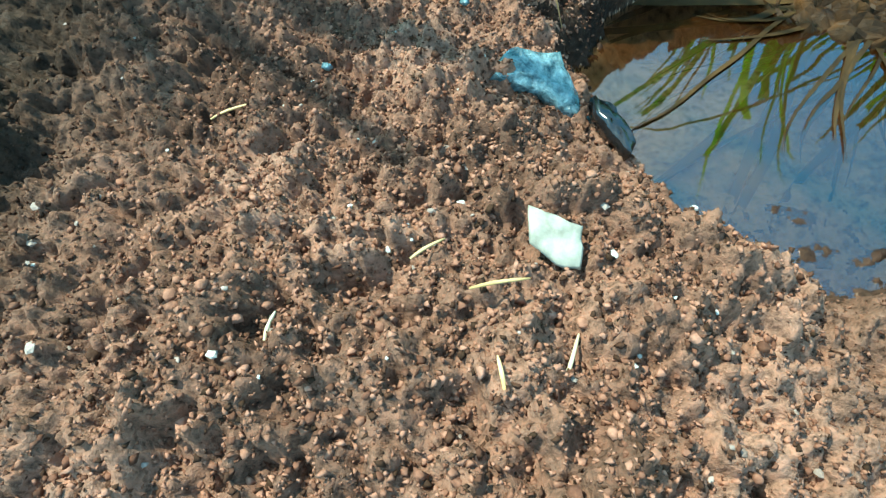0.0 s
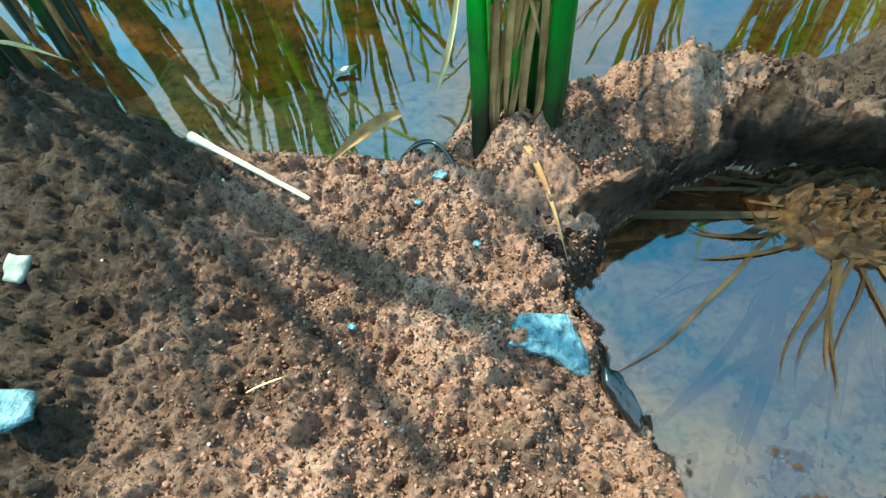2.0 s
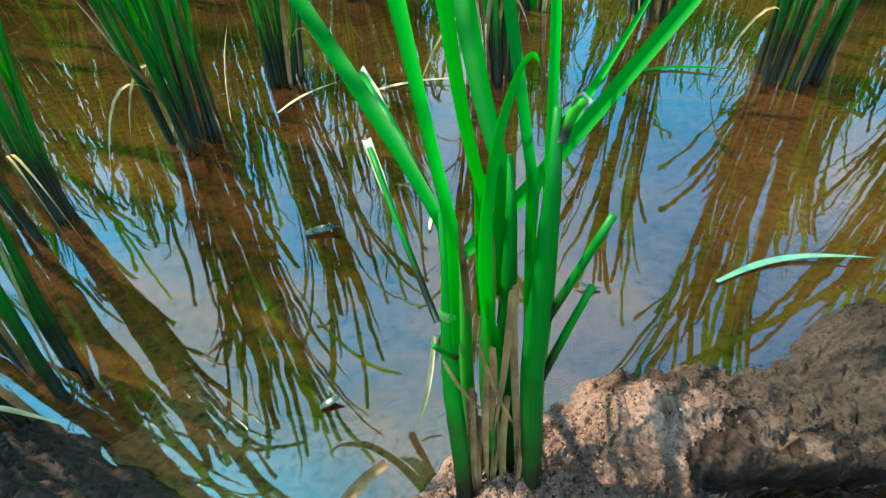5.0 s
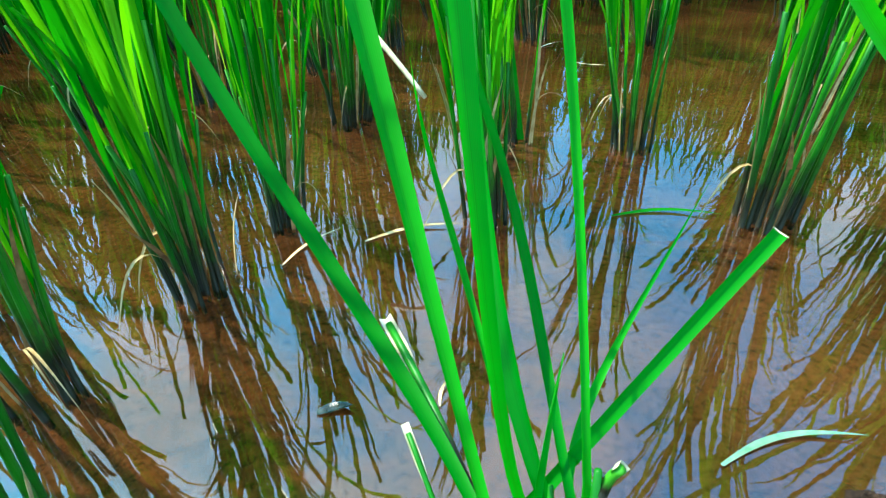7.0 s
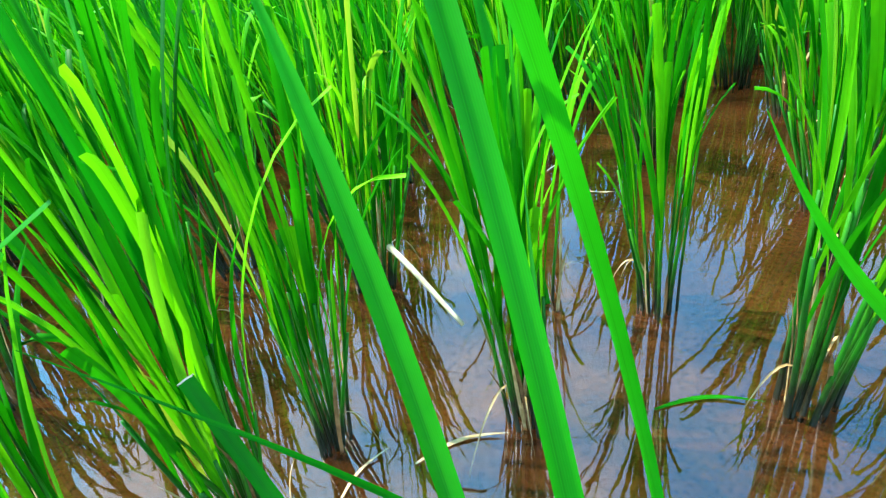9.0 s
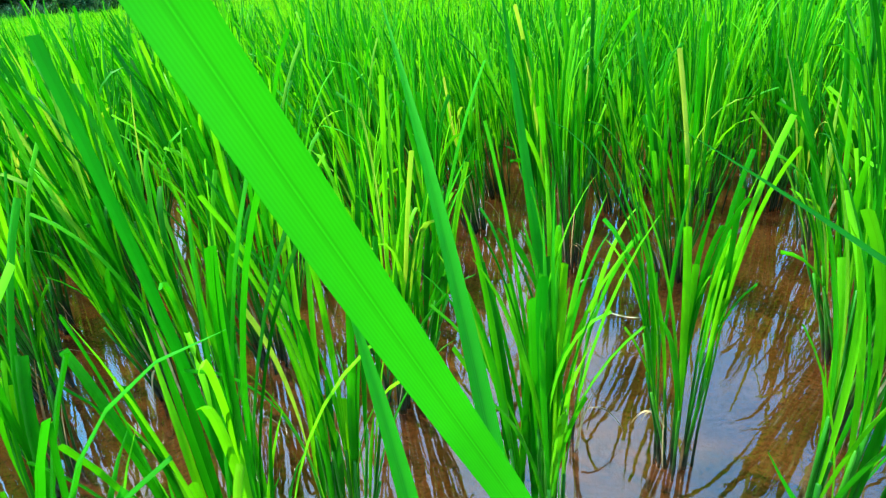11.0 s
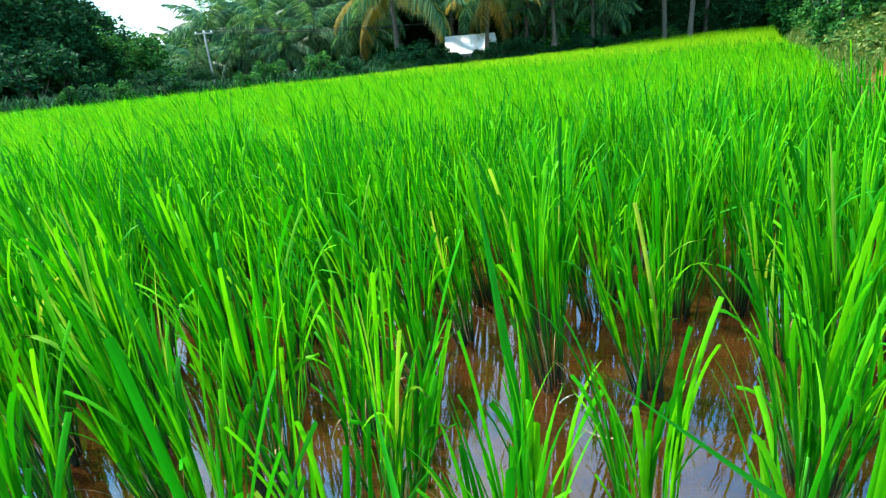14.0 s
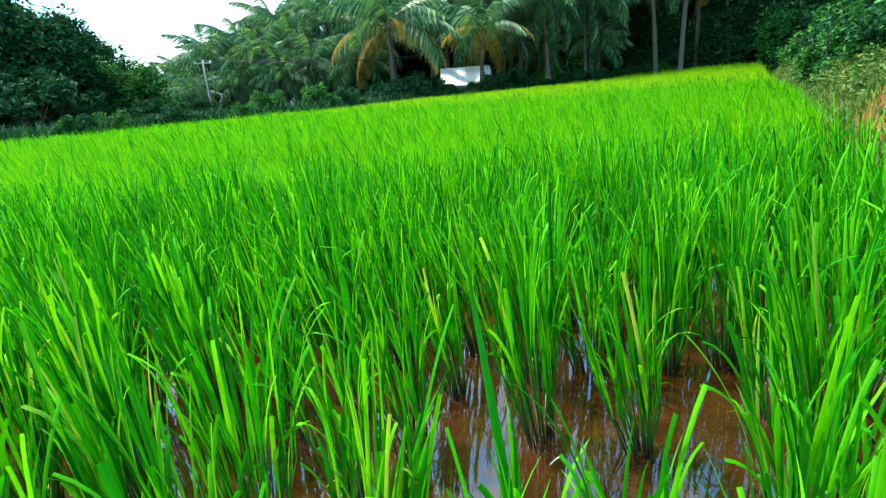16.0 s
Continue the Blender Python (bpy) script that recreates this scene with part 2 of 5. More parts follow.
RUSSET = plain_material("russet_dead_leaf", (0.16, 0.07, 0.025), (0.42, 0.22, 0.09), 90, 0.6, 0.3, 0.001)
WET_LEAF = plain_material("wet_floating_leaf", (0.05, 0.13, 0.07), (0.13, 0.22, 0.14), 60, 0.15, 0.3, 0.001, spec=0.6)
ROOT = plain_material("brown_root", (0.01, 0.005, 0.002), (0.065, 0.03, 0.009), 130, 0.6, 0.8, 0.002)
CHIP = plain_material("pale_grit", (0.15, 0.15, 0.125), (0.36, 0.36, 0.3), 190, 0.5, 0.3, 0.001)
BLUE = plain_material("blue_grey_shard", (0.004, 0.03, 0.045), (0.2, 0.32, 0.35), 260, 0.22, 0.9, 0.003, spec=0.5)
BARK = plain_material("palm_bark", (0.05, 0.04, 0.03), (0.15, 0.125, 0.1), 6, 0.9, 0.8, 0.03, stretch=(1, 1, 6))
TREE_LEAF = leaf_material("tree_leaf", (0.003, 0.022, 0.009), (0.01, 0.06, 0.022), (0.04, 0.14, 0.045), 0.15, 0.65, 0.04)
BUSH_LEAF = leaf_material("bush_leaf", (0.006, 0.05, 0.009), (0.022, 0.12, 0.022), (0.09, 0.26, 0.05), 0.22, 0.65, 0.05)
FROND = leaf_material("palm_frond", (0.008, 0.055, 0.024), (0.032, 0.14, 0.06), (0.26, 0.46, 0.18), 0.3, 0.4, 0.22)
FROND_OLD = leaf_material("yellow_palm_frond", (0.14, 0.16, 0.02), (0.34, 0.27, 0.04), (0.55, 0.36, 0.07), 0.3, 0.45)
WHITE = plain_material("white_sheet", (0.7, 0.7, 0.7), (0.85, 0.85, 0.85), 4, 0.7)
CONCRETE = plain_material("grey_concrete", (0.24, 0.24, 0.22), (0.38, 0.38, 0.36), 5, 0.85, 0.4, 0.01)
WIRE = plain_material("black_cable", (0.02, 0.02, 0.02), (0.05, 0.05, 0.05), 5, 0.6)


# ---------------------------------------------------------------- mesh helpers
rng = np.random.default_rng(7)


class Soup:
    """Vertices, faces and uvs gathered for one mesh."""

    def __init__(self):
        self.v, self.f, self.uv, self.count = [], [], [], 0

    def add(self, verts, faces, uvs=None):
        verts = np.asarray(verts, float).reshape(-1, 3)
        self.v.append(verts)
        faces = np.asarray(faces, int)
        self.f.append(faces + self.count)
        self.uv.append(np.zeros((len(verts), 2)) if uvs is None else np.asarray(uvs, float))
        self.count += len(verts)

    def mesh(self, name, material, smooth=True):
        me = bpy.data.meshes.new(name)
        v = np.concatenate(self.v)
        me.vertices.add(len(v))
        me.vertices.foreach_set("co", v.astype(np.float32).ravel())
        sizes = np.concatenate([np.full(len(f), f.shape[1]) for f in self.f])
        loops = np.concatenate([f.ravel() for f in self.f])
        me.loops.add(len(loops))
        me.loops.foreach_set("vertex_index", loops.astype(np.int32))
        me.polygons.add(len(sizes))
        me.polygons.foreach_set("loop_start", np.concatenate([[0], np.cumsum(sizes)[:-1]]).astype(np.int32))
        me.polygons.foreach_set("loop_total", sizes.astype(np.int32))
        uv = np.concatenate(self.uv)
        if uv.any():
            me.uv_layers.new(name="UVMap").data.foreach_set("uv", uv[loops].astype(np.float32).ravel())
        me.polygons.foreach_set("use_smooth", np.full(len(sizes), smooth))
        me.materials.append(material)
        me.update(calc_edges=True)
        me.validate()
        return me


def part(name, me, parent, label=""):
    ob = new(name, me)
    ob.parent = parent
    if label:
        tagged(ob, label)
    return ob


def bezier(p, t):
    p, t = np.asarray(p, float), np.asarray(t, float)[:, None]
    return (1 - t) ** 3 * p[0] + 3 * t * (1 - t) ** 2 * p[1] + 3 * t * t * (1 - t) * p[2] + t ** 3 * p[3]


def frames_along(c):
    tan = np.gradient(c, axis=0)
    return tan / np.maximum(np.linalg.norm(tan, axis=1, keepdims=True), 1e-9)


def blade(soup, c, width, facing, fold=0.25, blunt=False, base=0.45, twist=0.0, profile=None):
    """A grass blade along the points c: a keeled strip that widens from its base and tapers to a point, or is cut off blunt."""
    c = np.asarray(c, float)
    k = len(c)
    s = np.linspace(0, 1, k)
    tan = frames_along(c)
    side = np.cross(tan, np.asarray(facing, float))
    side /= np.maximum(np.linalg.norm(side, axis=1, keepdims=True), 1e-6)
    up = np.cross(side, tan)
    if twist:
        a = (s * twist)[:, None]
        side, up = side * np.cos(a) + up * np.sin(a), up * np.cos(a) - side * np.sin(a)
    if blunt:
        w = width * (base + (1 - base) * np.minimum(1, s / 0.35))
    else:
        w = width * (base + (1 - base) * np.minimum(1, s / 0.3)) * np.clip(1 - np.clip((s - 0.45) / 0.55, 0, 1) ** 1.7, 0.03, 1)
    if profile:
        w = np.interp(s, *zip(*profile))
    w = (w / 2)[:, None]
    v = np.stack([c - side * w, c - up * w * fold * 2, c + side * w], 1).reshape(-1, 3)
    i = np.arange(k - 1) * 3
    f = np.concatenate([np.stack([i, i + 1, i + 4, i + 3], 1), np.stack([i + 1, i + 2, i + 5, i + 4], 1)])
    uv = np.stack([np.tile([0.0, 0.5, 1.0], k), np.repeat(s, 3) * 0.05], 1)
    soup.add(v, f, uv)


def tube(soup, c, radii, sides=6, cap=True):
    c = np.asarray(c, float)
    k = len(c)
    tan = frames_along(c)
    ref = np.array([0.31, 0.95, 0.05]) if abs(tan[0][2]) > 0.5 else np.array([0.1, 0.05, 1.0])
    a = np.cross(tan, ref)
    a /= np.linalg.norm(a, axis=1, keepdims=True)
    b = np.cross(tan, a)
    r = np.broadcast_to(np.asarray(radii, float), (k,))[:, None, None]
    th = np.arange(sides) * 2 * np.pi / sides
    v = c[:, None] + r * (a[:, None] * np.cos(th)[None, :, None] + b[:, None] * np.sin(th)[None, :, None])
    i, j = np.meshgrid(np.arange(k - 1), np.arange(sides), indexing="ij")
    p = i * sides + j
    q = i * sides + (j + 1) % sides
    f = np.stack([p, q, q + sides, p + sides], -1).reshape(-1, 4)
    uv = np.stack([np.tile(np.arange(sides) / sides, k), np.repeat(np.linspace(0, 1, k), sides)], 1)
    base = soup.count
    soup.add(v.reshape(-1, 3), f, uv + 1e-4)
    if cap:
        for ring in (0, k - 1):
            soup.f.append(np.array([base + ring * sides + np.arange(sides)]))


def value_noise(x, y, seed):
    """Smooth noise on a lattice, from -1 to 1."""
    g = np.random.default_rng(seed).random((256, 256)) * 2 - 1
    xi, yi = np.floor(x).astype(int), np.floor(y).astype(int)
    u, v = x - xi, y - yi
    u, v = u * u * (3 - 2 * u), v * v * (3 - 2 * v)
    def at(i, j):
        return g[i % 256, j % 256]
    return (at(xi, yi) * (1 - u) + at(xi + 1, yi) * u) * (1 - v) + (at(xi, yi + 1) * (1 - u) + at(xi + 1, yi + 1) * u) * v


def fractal(x, y, scale, octaves, seed, gain=0.5):
    total, amp = np.zeros_like(x), 1.0
    for k in range(octaves):
        total += amp * value_noise(x * scale + 17.3 * k, y * scale - 9.1 * k, seed + k)
        scale, amp = scale * 2.03, amp * gain
    return total


def clods(x, y, cell, seed, fill=0.8):
    """Rounded lumps scattered over a lattice: height from 0 to 1."""
    r = np.random.default_rng(seed)
    gx, gy, gr = r.random((128, 128)), r.random((128, 128)), r.random((128, 128))
    xi, yi = np.floor(x / cell).astype(int), np.floor(y / cell).astype(int)
    best = np.zeros_like(x)
    for dx in (-1, 0, 1):
        for dy in (-1, 0, 1):
            i, j = (xi + dx) % 128, (yi + dy) % 128
            px, py = (xi + dx + gx[i, j]) * cell, (yi + dy + gy[i, j]) * cell
            rad = cell * (0.35 + 0.5 * gr[i, j]) * (gr[i, j] < fill)
            d2 = ((x - px) ** 2 + (y - py) ** 2) / np.maximum(rad, 1e-6) ** 2
            best = np.maximum(best, np.sqrt(np.clip(1 - d2, 0, 1)) * (rad / cell))
    return best


def smooth01(x, a, b):
    t = np.clip((x - a) / (b - a), 0, 1)
    return t * t * (3 - 2 * t)


def grid_mesh(name, xs, ys, z, material, shift=0.0):
    nx, ny = len(xs), len(ys)
    X, Y = np.meshgrid(xs, ys, indexing="ij")
    s = Soup()
    i, j = np.meshgrid(np.arange(nx - 1), np.arange(ny - 1), indexing="ij")
    p = (i * ny + j).ravel()
    s.add(np.stack([X, Y + shift, z], -1).reshape(-1, 3), np.stack([p, p + ny, p + ny + 1, p + 1], 1))
    return s.mesh(name, material)


# ---------------------------------------------------------------- plan of the ground
def shore(x):
    """y of the paddy's edge along the mud bank."""
    pts_x = [-3.0, -0.6, -0.28, -0.235, -0.175, -0.13, -0.07, -0.015, 0.04, 0.075, 0.14, 0.2, 0.23, 0.26, 0.6, 3.0]
    pts_y = [0.50, 0.45, 0.447, 0.462, 0.437, 0.405, 0.408, 0.412, 0.452, 0.476, 0.487, 0.487, 0.517, 0.535, 0.55, 0.6]
    return np.interp(x, pts_x, pts_y)


def pool_depth(x, y):
    """Above 0 inside the small pool in the bank: about the distance to its rim."""
    left = np.interp(y, [0.232, 0.25, 0.28, 0.303, 0.335, 0.365, 0.385, 0.405], [0.115, 0.077, 0.06, 0.05, 0.043, 0.053, 0.078, 0.12])
    low = np.interp(x, [0.05, 0.08, 0.1, 0.12, 0.16, 0.3], [0.282, 0.25, 0.238, 0.237, 0.258, 0.28])
    high = np.interp(x, [0.04, 0.06, 0.085, 0.11, 0.16, 0.3], [0.36, 0.374, 0.39, 0.403, 0.412, 0.41])
    return np.minimum(np.minimum(x - left, y - low), np.minimum(high - y, 0.26 - x)) + 0.004 * fractal(x, y, 45, 3, 77)


def bank_height(x, y, fine=True):
    edge = shore(x) - y + 0.008 * fractal(x, y, 32, 3, 78)
    h = 0.02 * smooth01(edge, -0.01, 0.05) + 0.034 * smooth01(edge, 0.08, 0.22) + 0.02 * smooth01(edge, 0.4, 1.2)
    shelf = smooth01(x, -0.22, -0.17) * smooth01(x, 0.03, -0.01)      # silted shallows before the plant
    h = h - 0.022 * (smooth01(edge, 0.02, -0.03) * (1 - shelf) + shelf * (0.3 * smooth01(edge, 0.02, -0.01) + 0.7 * smooth01(edge, -0.03, -0.09)))
    h += -0.02 * smooth01(x, -0.04, -0.16) * smooth01(edge, 0.05, 0.2)
    p = pool_depth(x, y)
    h = h * smooth01(p, 0.006, -0.009) - 0.026 * smooth01(p, -0.004, 0.025)
    h += 0.012 * np.exp(-((p + 0.011) / 0.008) ** 2) * smooth01(y, 0.345, 0.375) * smooth01(x, 0.26, 0.2)      # crest over the pool
    h += 0.014 * np.exp(-((x - 0.015) ** 2 + (y - 0.398) ** 2) / 0.035 ** 2)
    h += 0.018 * np.exp(-((x - 0.11) ** 2 / 0.06 ** 2 + (y - 0.437) ** 2 / 0.018 ** 2)) + 0.026 * np.exp(-((x - 0.235) ** 2 + (y - 0.478) ** 2) / 0.028 ** 2)
    h *= 1 - 0.6 * smooth01(p, -0.055, -0.012) * smooth01(y, 0.22, 0.27) * smooth01(y, 0.375, 0.345)      # the bank falls off to the pool
    h *= 1 - 0.55 * smooth01(x, 0.05, 0.12) * smooth01(y, 0.34, 0.27)
    if fine:
        dry = smooth01(h, np.where(x < 0.03, -0.004, -0.014), np.where(x < 0.03, 0.013, 0.004))
        h += 0.005 * fractal(x, y, 26, 4, 11) * dry + 0.0012 * fractal(x, y, 40, 3, 5)
        h += 0.9 * dry * (0.0045 * clods(x, y, 0.021, 3, 0.6) + 0.006 * clods(x + 0.3, y, 0.0105, 4, 0.75) + 0.0052 * clods(x, y + 0.4, 0.006, 6, 0.8) - 0.0042 * clods(x + 0.5, y + 0.9, 0.0062, 14, 0.6) + 0.003 * fractal(x, y, 150, 5, 21, 0.6) + 0.0026 * clods(x + 0.1, y, 0.0034, 9, 0.8) - 0.007 * clods(x + 0.7, y + 0.2, 0.016, 8, 0.5) - 0.001)
    return h


xs = np.concatenate([np.linspace(-0.75, -0.3, 60)[:-1], np.linspace(-0.3, -0.15, 90)[:-1], np.linspace(-0.15, 0.17, 380), np.linspace(0.17, 0.32, 170)[1:], np.linspace(0.32, 0.75, 60)[1:]])
ys = np.concatenate([np.linspace(-0.25, 0.12, 40)[:-1], np.linspace(0.12, 0.36, 300)[:-1], np.linspace(0.36, 0.52, 190), np.linspace(0.52, 0.72, 30)[1:]])
X, Y = np.meshgrid(xs, ys, indexing="ij")
BZ = bank_height(X, Y)
P = pool_depth(X, Y)
OVERHANG = -0.015 * smooth01(P, 0.004, -0.008) * smooth01(P, -0.05, -0.012) * smooth01(Y, 0.35, 0.385) * smooth01(X, 0.3, 0.24)      # the undercut rim leans over the pool
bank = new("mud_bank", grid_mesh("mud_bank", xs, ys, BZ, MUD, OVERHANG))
bank.data.materials.append(BED)
bank.data.materials.append(SILT)
bank.data.materials.append(SHADED_RIM)
sunk = BZ < np.where((X < 0.0) & (Y > 0.36), -0.003, np.where(pool_depth(X, Y) > -0.02, -1.0, -0.007))
# cells along the pool's edge that take the painted shade of the rim
rim_shade = (P > np.where(Y > 0.36, -0.021, -0.012) + 0.012 * fractal(X, Y, 60, 4, 91)) & (BZ < np.where(Y > 0.36, 0.05, 0.016))
silted = (BZ < -0.001) & ((pool_depth(X, Y) > 0.0) | ((X > -0.2) & (X < 0.03) & (Y > 0.37) & (BZ > -0.013)))
bank.data.polygons.foreach_set("material_index", np.where(silted, 2, np.where(rim_shade, 3, np.where(sunk, 1, 0)))[:-1, :-1].ravel().astype(np.int32))
tagged(bank, "crumbly wet red clay bank beside the flooded paddy", "mud bank", kind="structure")

# the ground: one sheet to the horizon, sunk under the paddy, level round it
gx = np.concatenate([-np.geomspace(3000, 60, 14), np.linspace(-50, -1, 60), np.linspace(-0.74, 0.74, 24), np.linspace(1, 50, 60), np.geomspace(60, 3000, 14)])
gy = np.concatenate([-np.geomspace(3000, 4, 16), np.linspace(-3, 0.0, 14), np.linspace(0.1, 0.7, 14), np.linspace(1, 60, 70), np.geomspace(70, 3000, 14)])
GX, GY = np.meshgrid(gx, gy, indexing="ij")


def field_far(x):
    """y of the far edge of the rice field."""
    return np.interp(x, [-40, -12, -8, 1.5, 20, 40], [9, 15.5, 21.5, 38, 43, 44])


def field_right(y):
    """x of the field's edge along the grassy bank."""
    return np.interp(y, [0, 3, 4.05, 6.3, 12.7, 43, 60], [2.4, 2.45, 2.75, 4.2, 8.0, 24.5, 34])


def ground_height(x, y):
    inside = np.minimum(np.minimum(y - shore(x) + 0.02, field_far(x) - y), field_right(y) - x)
    h = np.where(inside > 0, -0.035 * smooth01(inside, 0, 0.15), 0.0)
    out = np.maximum(-inside, 0) * (y > 0.6)
    h += np.where(inside <= 0, 0.32 * smooth01(out, 0, 1.2), 0) * (y > 0.6)
    right = np.maximum(x - field_right(y), 0) * (y > 0.5)
    h += 0.5 * smooth01(right, 0.0, 1.6) + 0.5 * smooth01(right, 2, 8)
    near = (np.abs(x) < 0.76) & (y < 0.73) & (y > -0.26)
    core = np.minimum(np.minimum(0.75 - np.abs(x), 0.72 - y), y + 0.25)
    h = np.where(y <= 0.6, bank_height(x, y, False), h)
    h = np.where(near, h - 0.03 * smooth01(core, 0, 0.05), h)
    return h


GZ = ground_height(GX, GY)
ground = new("ground", grid_mesh("ground", gx, gy, GZ, EARTH))
ground.data.materials.append(BED)
ground.data.materials.append(MUD)
inside_cell = (np.minimum(np.minimum(GY - shore(GX), field_far(GX) - GY), field_right(GY) - GX - 0.7) > -0.02)[:-1, :-1]
bund_cell = ((GY > -1.6) & (GY < 0.62))[:-1, :-1] & ~inside_cell
ground.data.polygons.foreach_set("material_index", (inside_cell * 1 + bund_cell * 2).ravel().astype(np.int32))
tagged(ground, "reddish earth ground, silty where the paddy is flooded", "ground", kind="structure")

ws = Soup()
ws.add([(-42, 0.0, 0), (32, 0.0, 0), (32, 50, 0), (-42, 50, 0)], [[0, 1, 2, 3]])
water = new("water", ws.mesh("water", WATER, False))
tagged(water, "still shallow muddy paddy water mirroring the sky", "water", kind="structure")

# ---------------------------------------------------------------- rice
def tiller_curve(r, x0, y0, lean, az, height, curl):
    d = np.array([math.cos(az), math.sin(az), 0])
    p0 = np.array([x0, y0, -0.01])
    p3 = p0 + d * lean + np.array([0, 0, height])
    return [p0, p0 + np.array([0, 0, height * 0.35]) + d * lean * 0.12, p3 - np.array([0, 0, height * 0.3]) - d * lean * 0.25 * (1 + curl), p3], d


def rice_shapes(seed, tillers=11, height=0.5, spread=0.14, detail=9, width=0.0085, clump=0.028):
    """Curves of one hill of rice: culms and blades."""
    r = np.random.default_rng(seed)
    culms, blades = [], []
    for k in range(tillers):
        az = r.random() * 2 * math.pi
        off = clump * math.sqrt(r.random())
        lean = spread * r.random() ** 0.8 * 0.5
        top = height * (0.34 + 0.22 * r.random())
        p, d = tiller_curve(r, off * math.cos(az), off * math.sin(az), lean, az, top, 0.2)
        culms.append((bezier(p, np.linspace(0, 1, 5)), 0.0022 + 0.0016 * r.random()))
        for j in range(3 if r.random() < 0.75 else 2):
            at = (0.55, 0.8, 1.0)[j] if j < 3 else 1
            start = bezier(p, [at])[0]
            a2 = az + r.normal(0, 0.8)
            d2 = np.array([math.cos(a2), math.sin(a2), 0])
            length = height * (0.45 + 0.35 * r.random()) * (0.75 if j == 0 else 1)
            out = length * (0.08 + 0.26 * r.random() ** 1.5)
            rise = math.sqrt(max(length ** 2 - out ** 2, 0.01))
            droop = r.random() ** 6 * 0.25 * length
            b = [start, start + np.array([0, 0, rise * 0.4]) + d2 * out * 0.12, start + np.array([0, 0, rise * 0.78]) + d2 * out * 0.5, start + np.array([0, 0, rise - droop]) + d2 * (out + droop * 0.6)]
            blades.append((bezier(b, np.linspace(0, 1, detail)), width * (0.75 + 0.5 * r.random()), d2 + np.array([0, 0, 0.3]), r.random() < 0.45, r.normal(0, 0.5)))
    return culms, blades


def rice_plant(seed, name="rice_plant", **kw):
    """A hill of rice, each culm and blade a part."""
    culms, blades = rice_shapes(seed, **kw)
    r = np.random.default_rng(seed + 500)
    root = new(name)
    for c, w in culms:
        s = Soup()
        tube(s, c, np.linspace(w, w * 0.7, len(c)), 6)
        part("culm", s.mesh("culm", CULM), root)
    for c, w, face, blunt, tw in blades:
        s = Soup()
        blade(s, c, w, face, blunt=blunt, twist=tw)
        part("leaf_blade", s.mesh("leaf_blade", BLADE_AGED if r.random() < 0.045 else BLADE), root)
    for k in range(2):
        az = r.random() * 6.28
        ln = 0.03 + 0.06 * r.random()
        d = np.array([math.cos(az), math.sin(az), 0])
        c = [d * 0.02 + (0, 0, 0.06), d * 0.04 + (0, 0, 0.09), d * (0.04 + ln * 0.5) + (0, 0, 0.075), d * (0.04 + ln) + (0, 0, 0.004)]
        s = Soup()
        blade(s, bezier(c, np.linspace(0, 1, 8)), 0.002 + 0.0015 * r.random(), (0, 0, 1), twist=1.5)
        part("dead_leaf", s.mesh("dead_leaf", STRAW), root, "withered straw-coloured rice leaf")
    for k in range(5):
        az, top = r.random() * 6.28, 0.1 + 0.12 * r.random()
        d = np.array([math.cos(az), math.sin(az), 0])
        side = np.array([-d[1], d[0], 0]) * r.normal(0, 0.01)
        c = [d * 0.02 + (0, 0, -0.005), d * 0.026 + (0, 0, top * 0.4), d * 0.034 + side + (0, 0, top * 0.75), d * 0.045 + side * 2 + (0, 0, top)]
        s = Soup()
        blade(s, bezier(c, np.linspace(0, 1, 7)), 0.003 + 0.003 * r.random(), d, base=0.8, twist=0.5)
        part("dead_sheath", s.mesh("dead_sheath", STRAW if k < 2 else DEADLEAF), root, "withered brown leaf sheath")
    return tagged(root, "green rice plant standing in shallow muddy water", "rice plant", "rice plants in the paddy")


def rice_bundle(seed, name="rice_plant", **kw):
    """A hill of rice farther off: culms and blades as two parts."""
    culms, blades = rice_shapes(seed, **kw)
    root = new(name)
    s = Soup()
    for c, w in culms:
        tube(s, c, w, 4, False)
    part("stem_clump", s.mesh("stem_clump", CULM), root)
    s = Soup()
    for c, w, face, blunt, tw in blades:
        blade(s, c, w, face, blunt=blunt, twist=tw)
    part("foliage", s.mesh("foliage", BLADE), root)
    return tagged(root, "green rice plant standing in shallow muddy water", "rice plant", "rice plants in the paddy")


# the second to fourth hills stand unseen on the left and shade the bank
HILLS = [(-0.262, 0.472), (-0.42, 0.56), (-0.36, 0.66), (-0.56, 0.52), (-0.275, 0.79), (0.372, 0.872), (-0.198, 0.924), (0.047, 0.916), (0.282, 1.09), (-0.15, 1.285), (0.242, 1.775), (0.5, 1.69), (0.88, 1.5), (-0.63, 1.33),
         (-0.12, 1.75), (0.92, 1.59), (0.70, 1.30), (-0.42, 1.12), (-0.52, 0.82), (0.944, 2.108)]
r = np.random.default_rng(3)
spots = list(HILLS)
for iy in range(0, 15):
    for ix in range(-13, 13):
        x, y = ix * 0.262 + (iy % 2) * 0.1 + r.normal(0, 0.03), 0.62 + iy * 0.245 + r.normal(0, 0.03)
        if x > field_right(np.array(y)) - 0.15 or abs(x) > 0.62 * y + 0.55:
            continue
        if -0.3 < x < 0.42 and y < 1.05 or (0.0 < x < 0.42 and 0.95 < y < 1.62) or (x > 0.4 and y < 0.8) or (x < -0.3 and y < 0.7):
            continue
        if min((x - a) ** 2 + (y - b) ** 2 for a, b in spots) < 0.19 ** 2:
            continue
        spots.append((x, y))
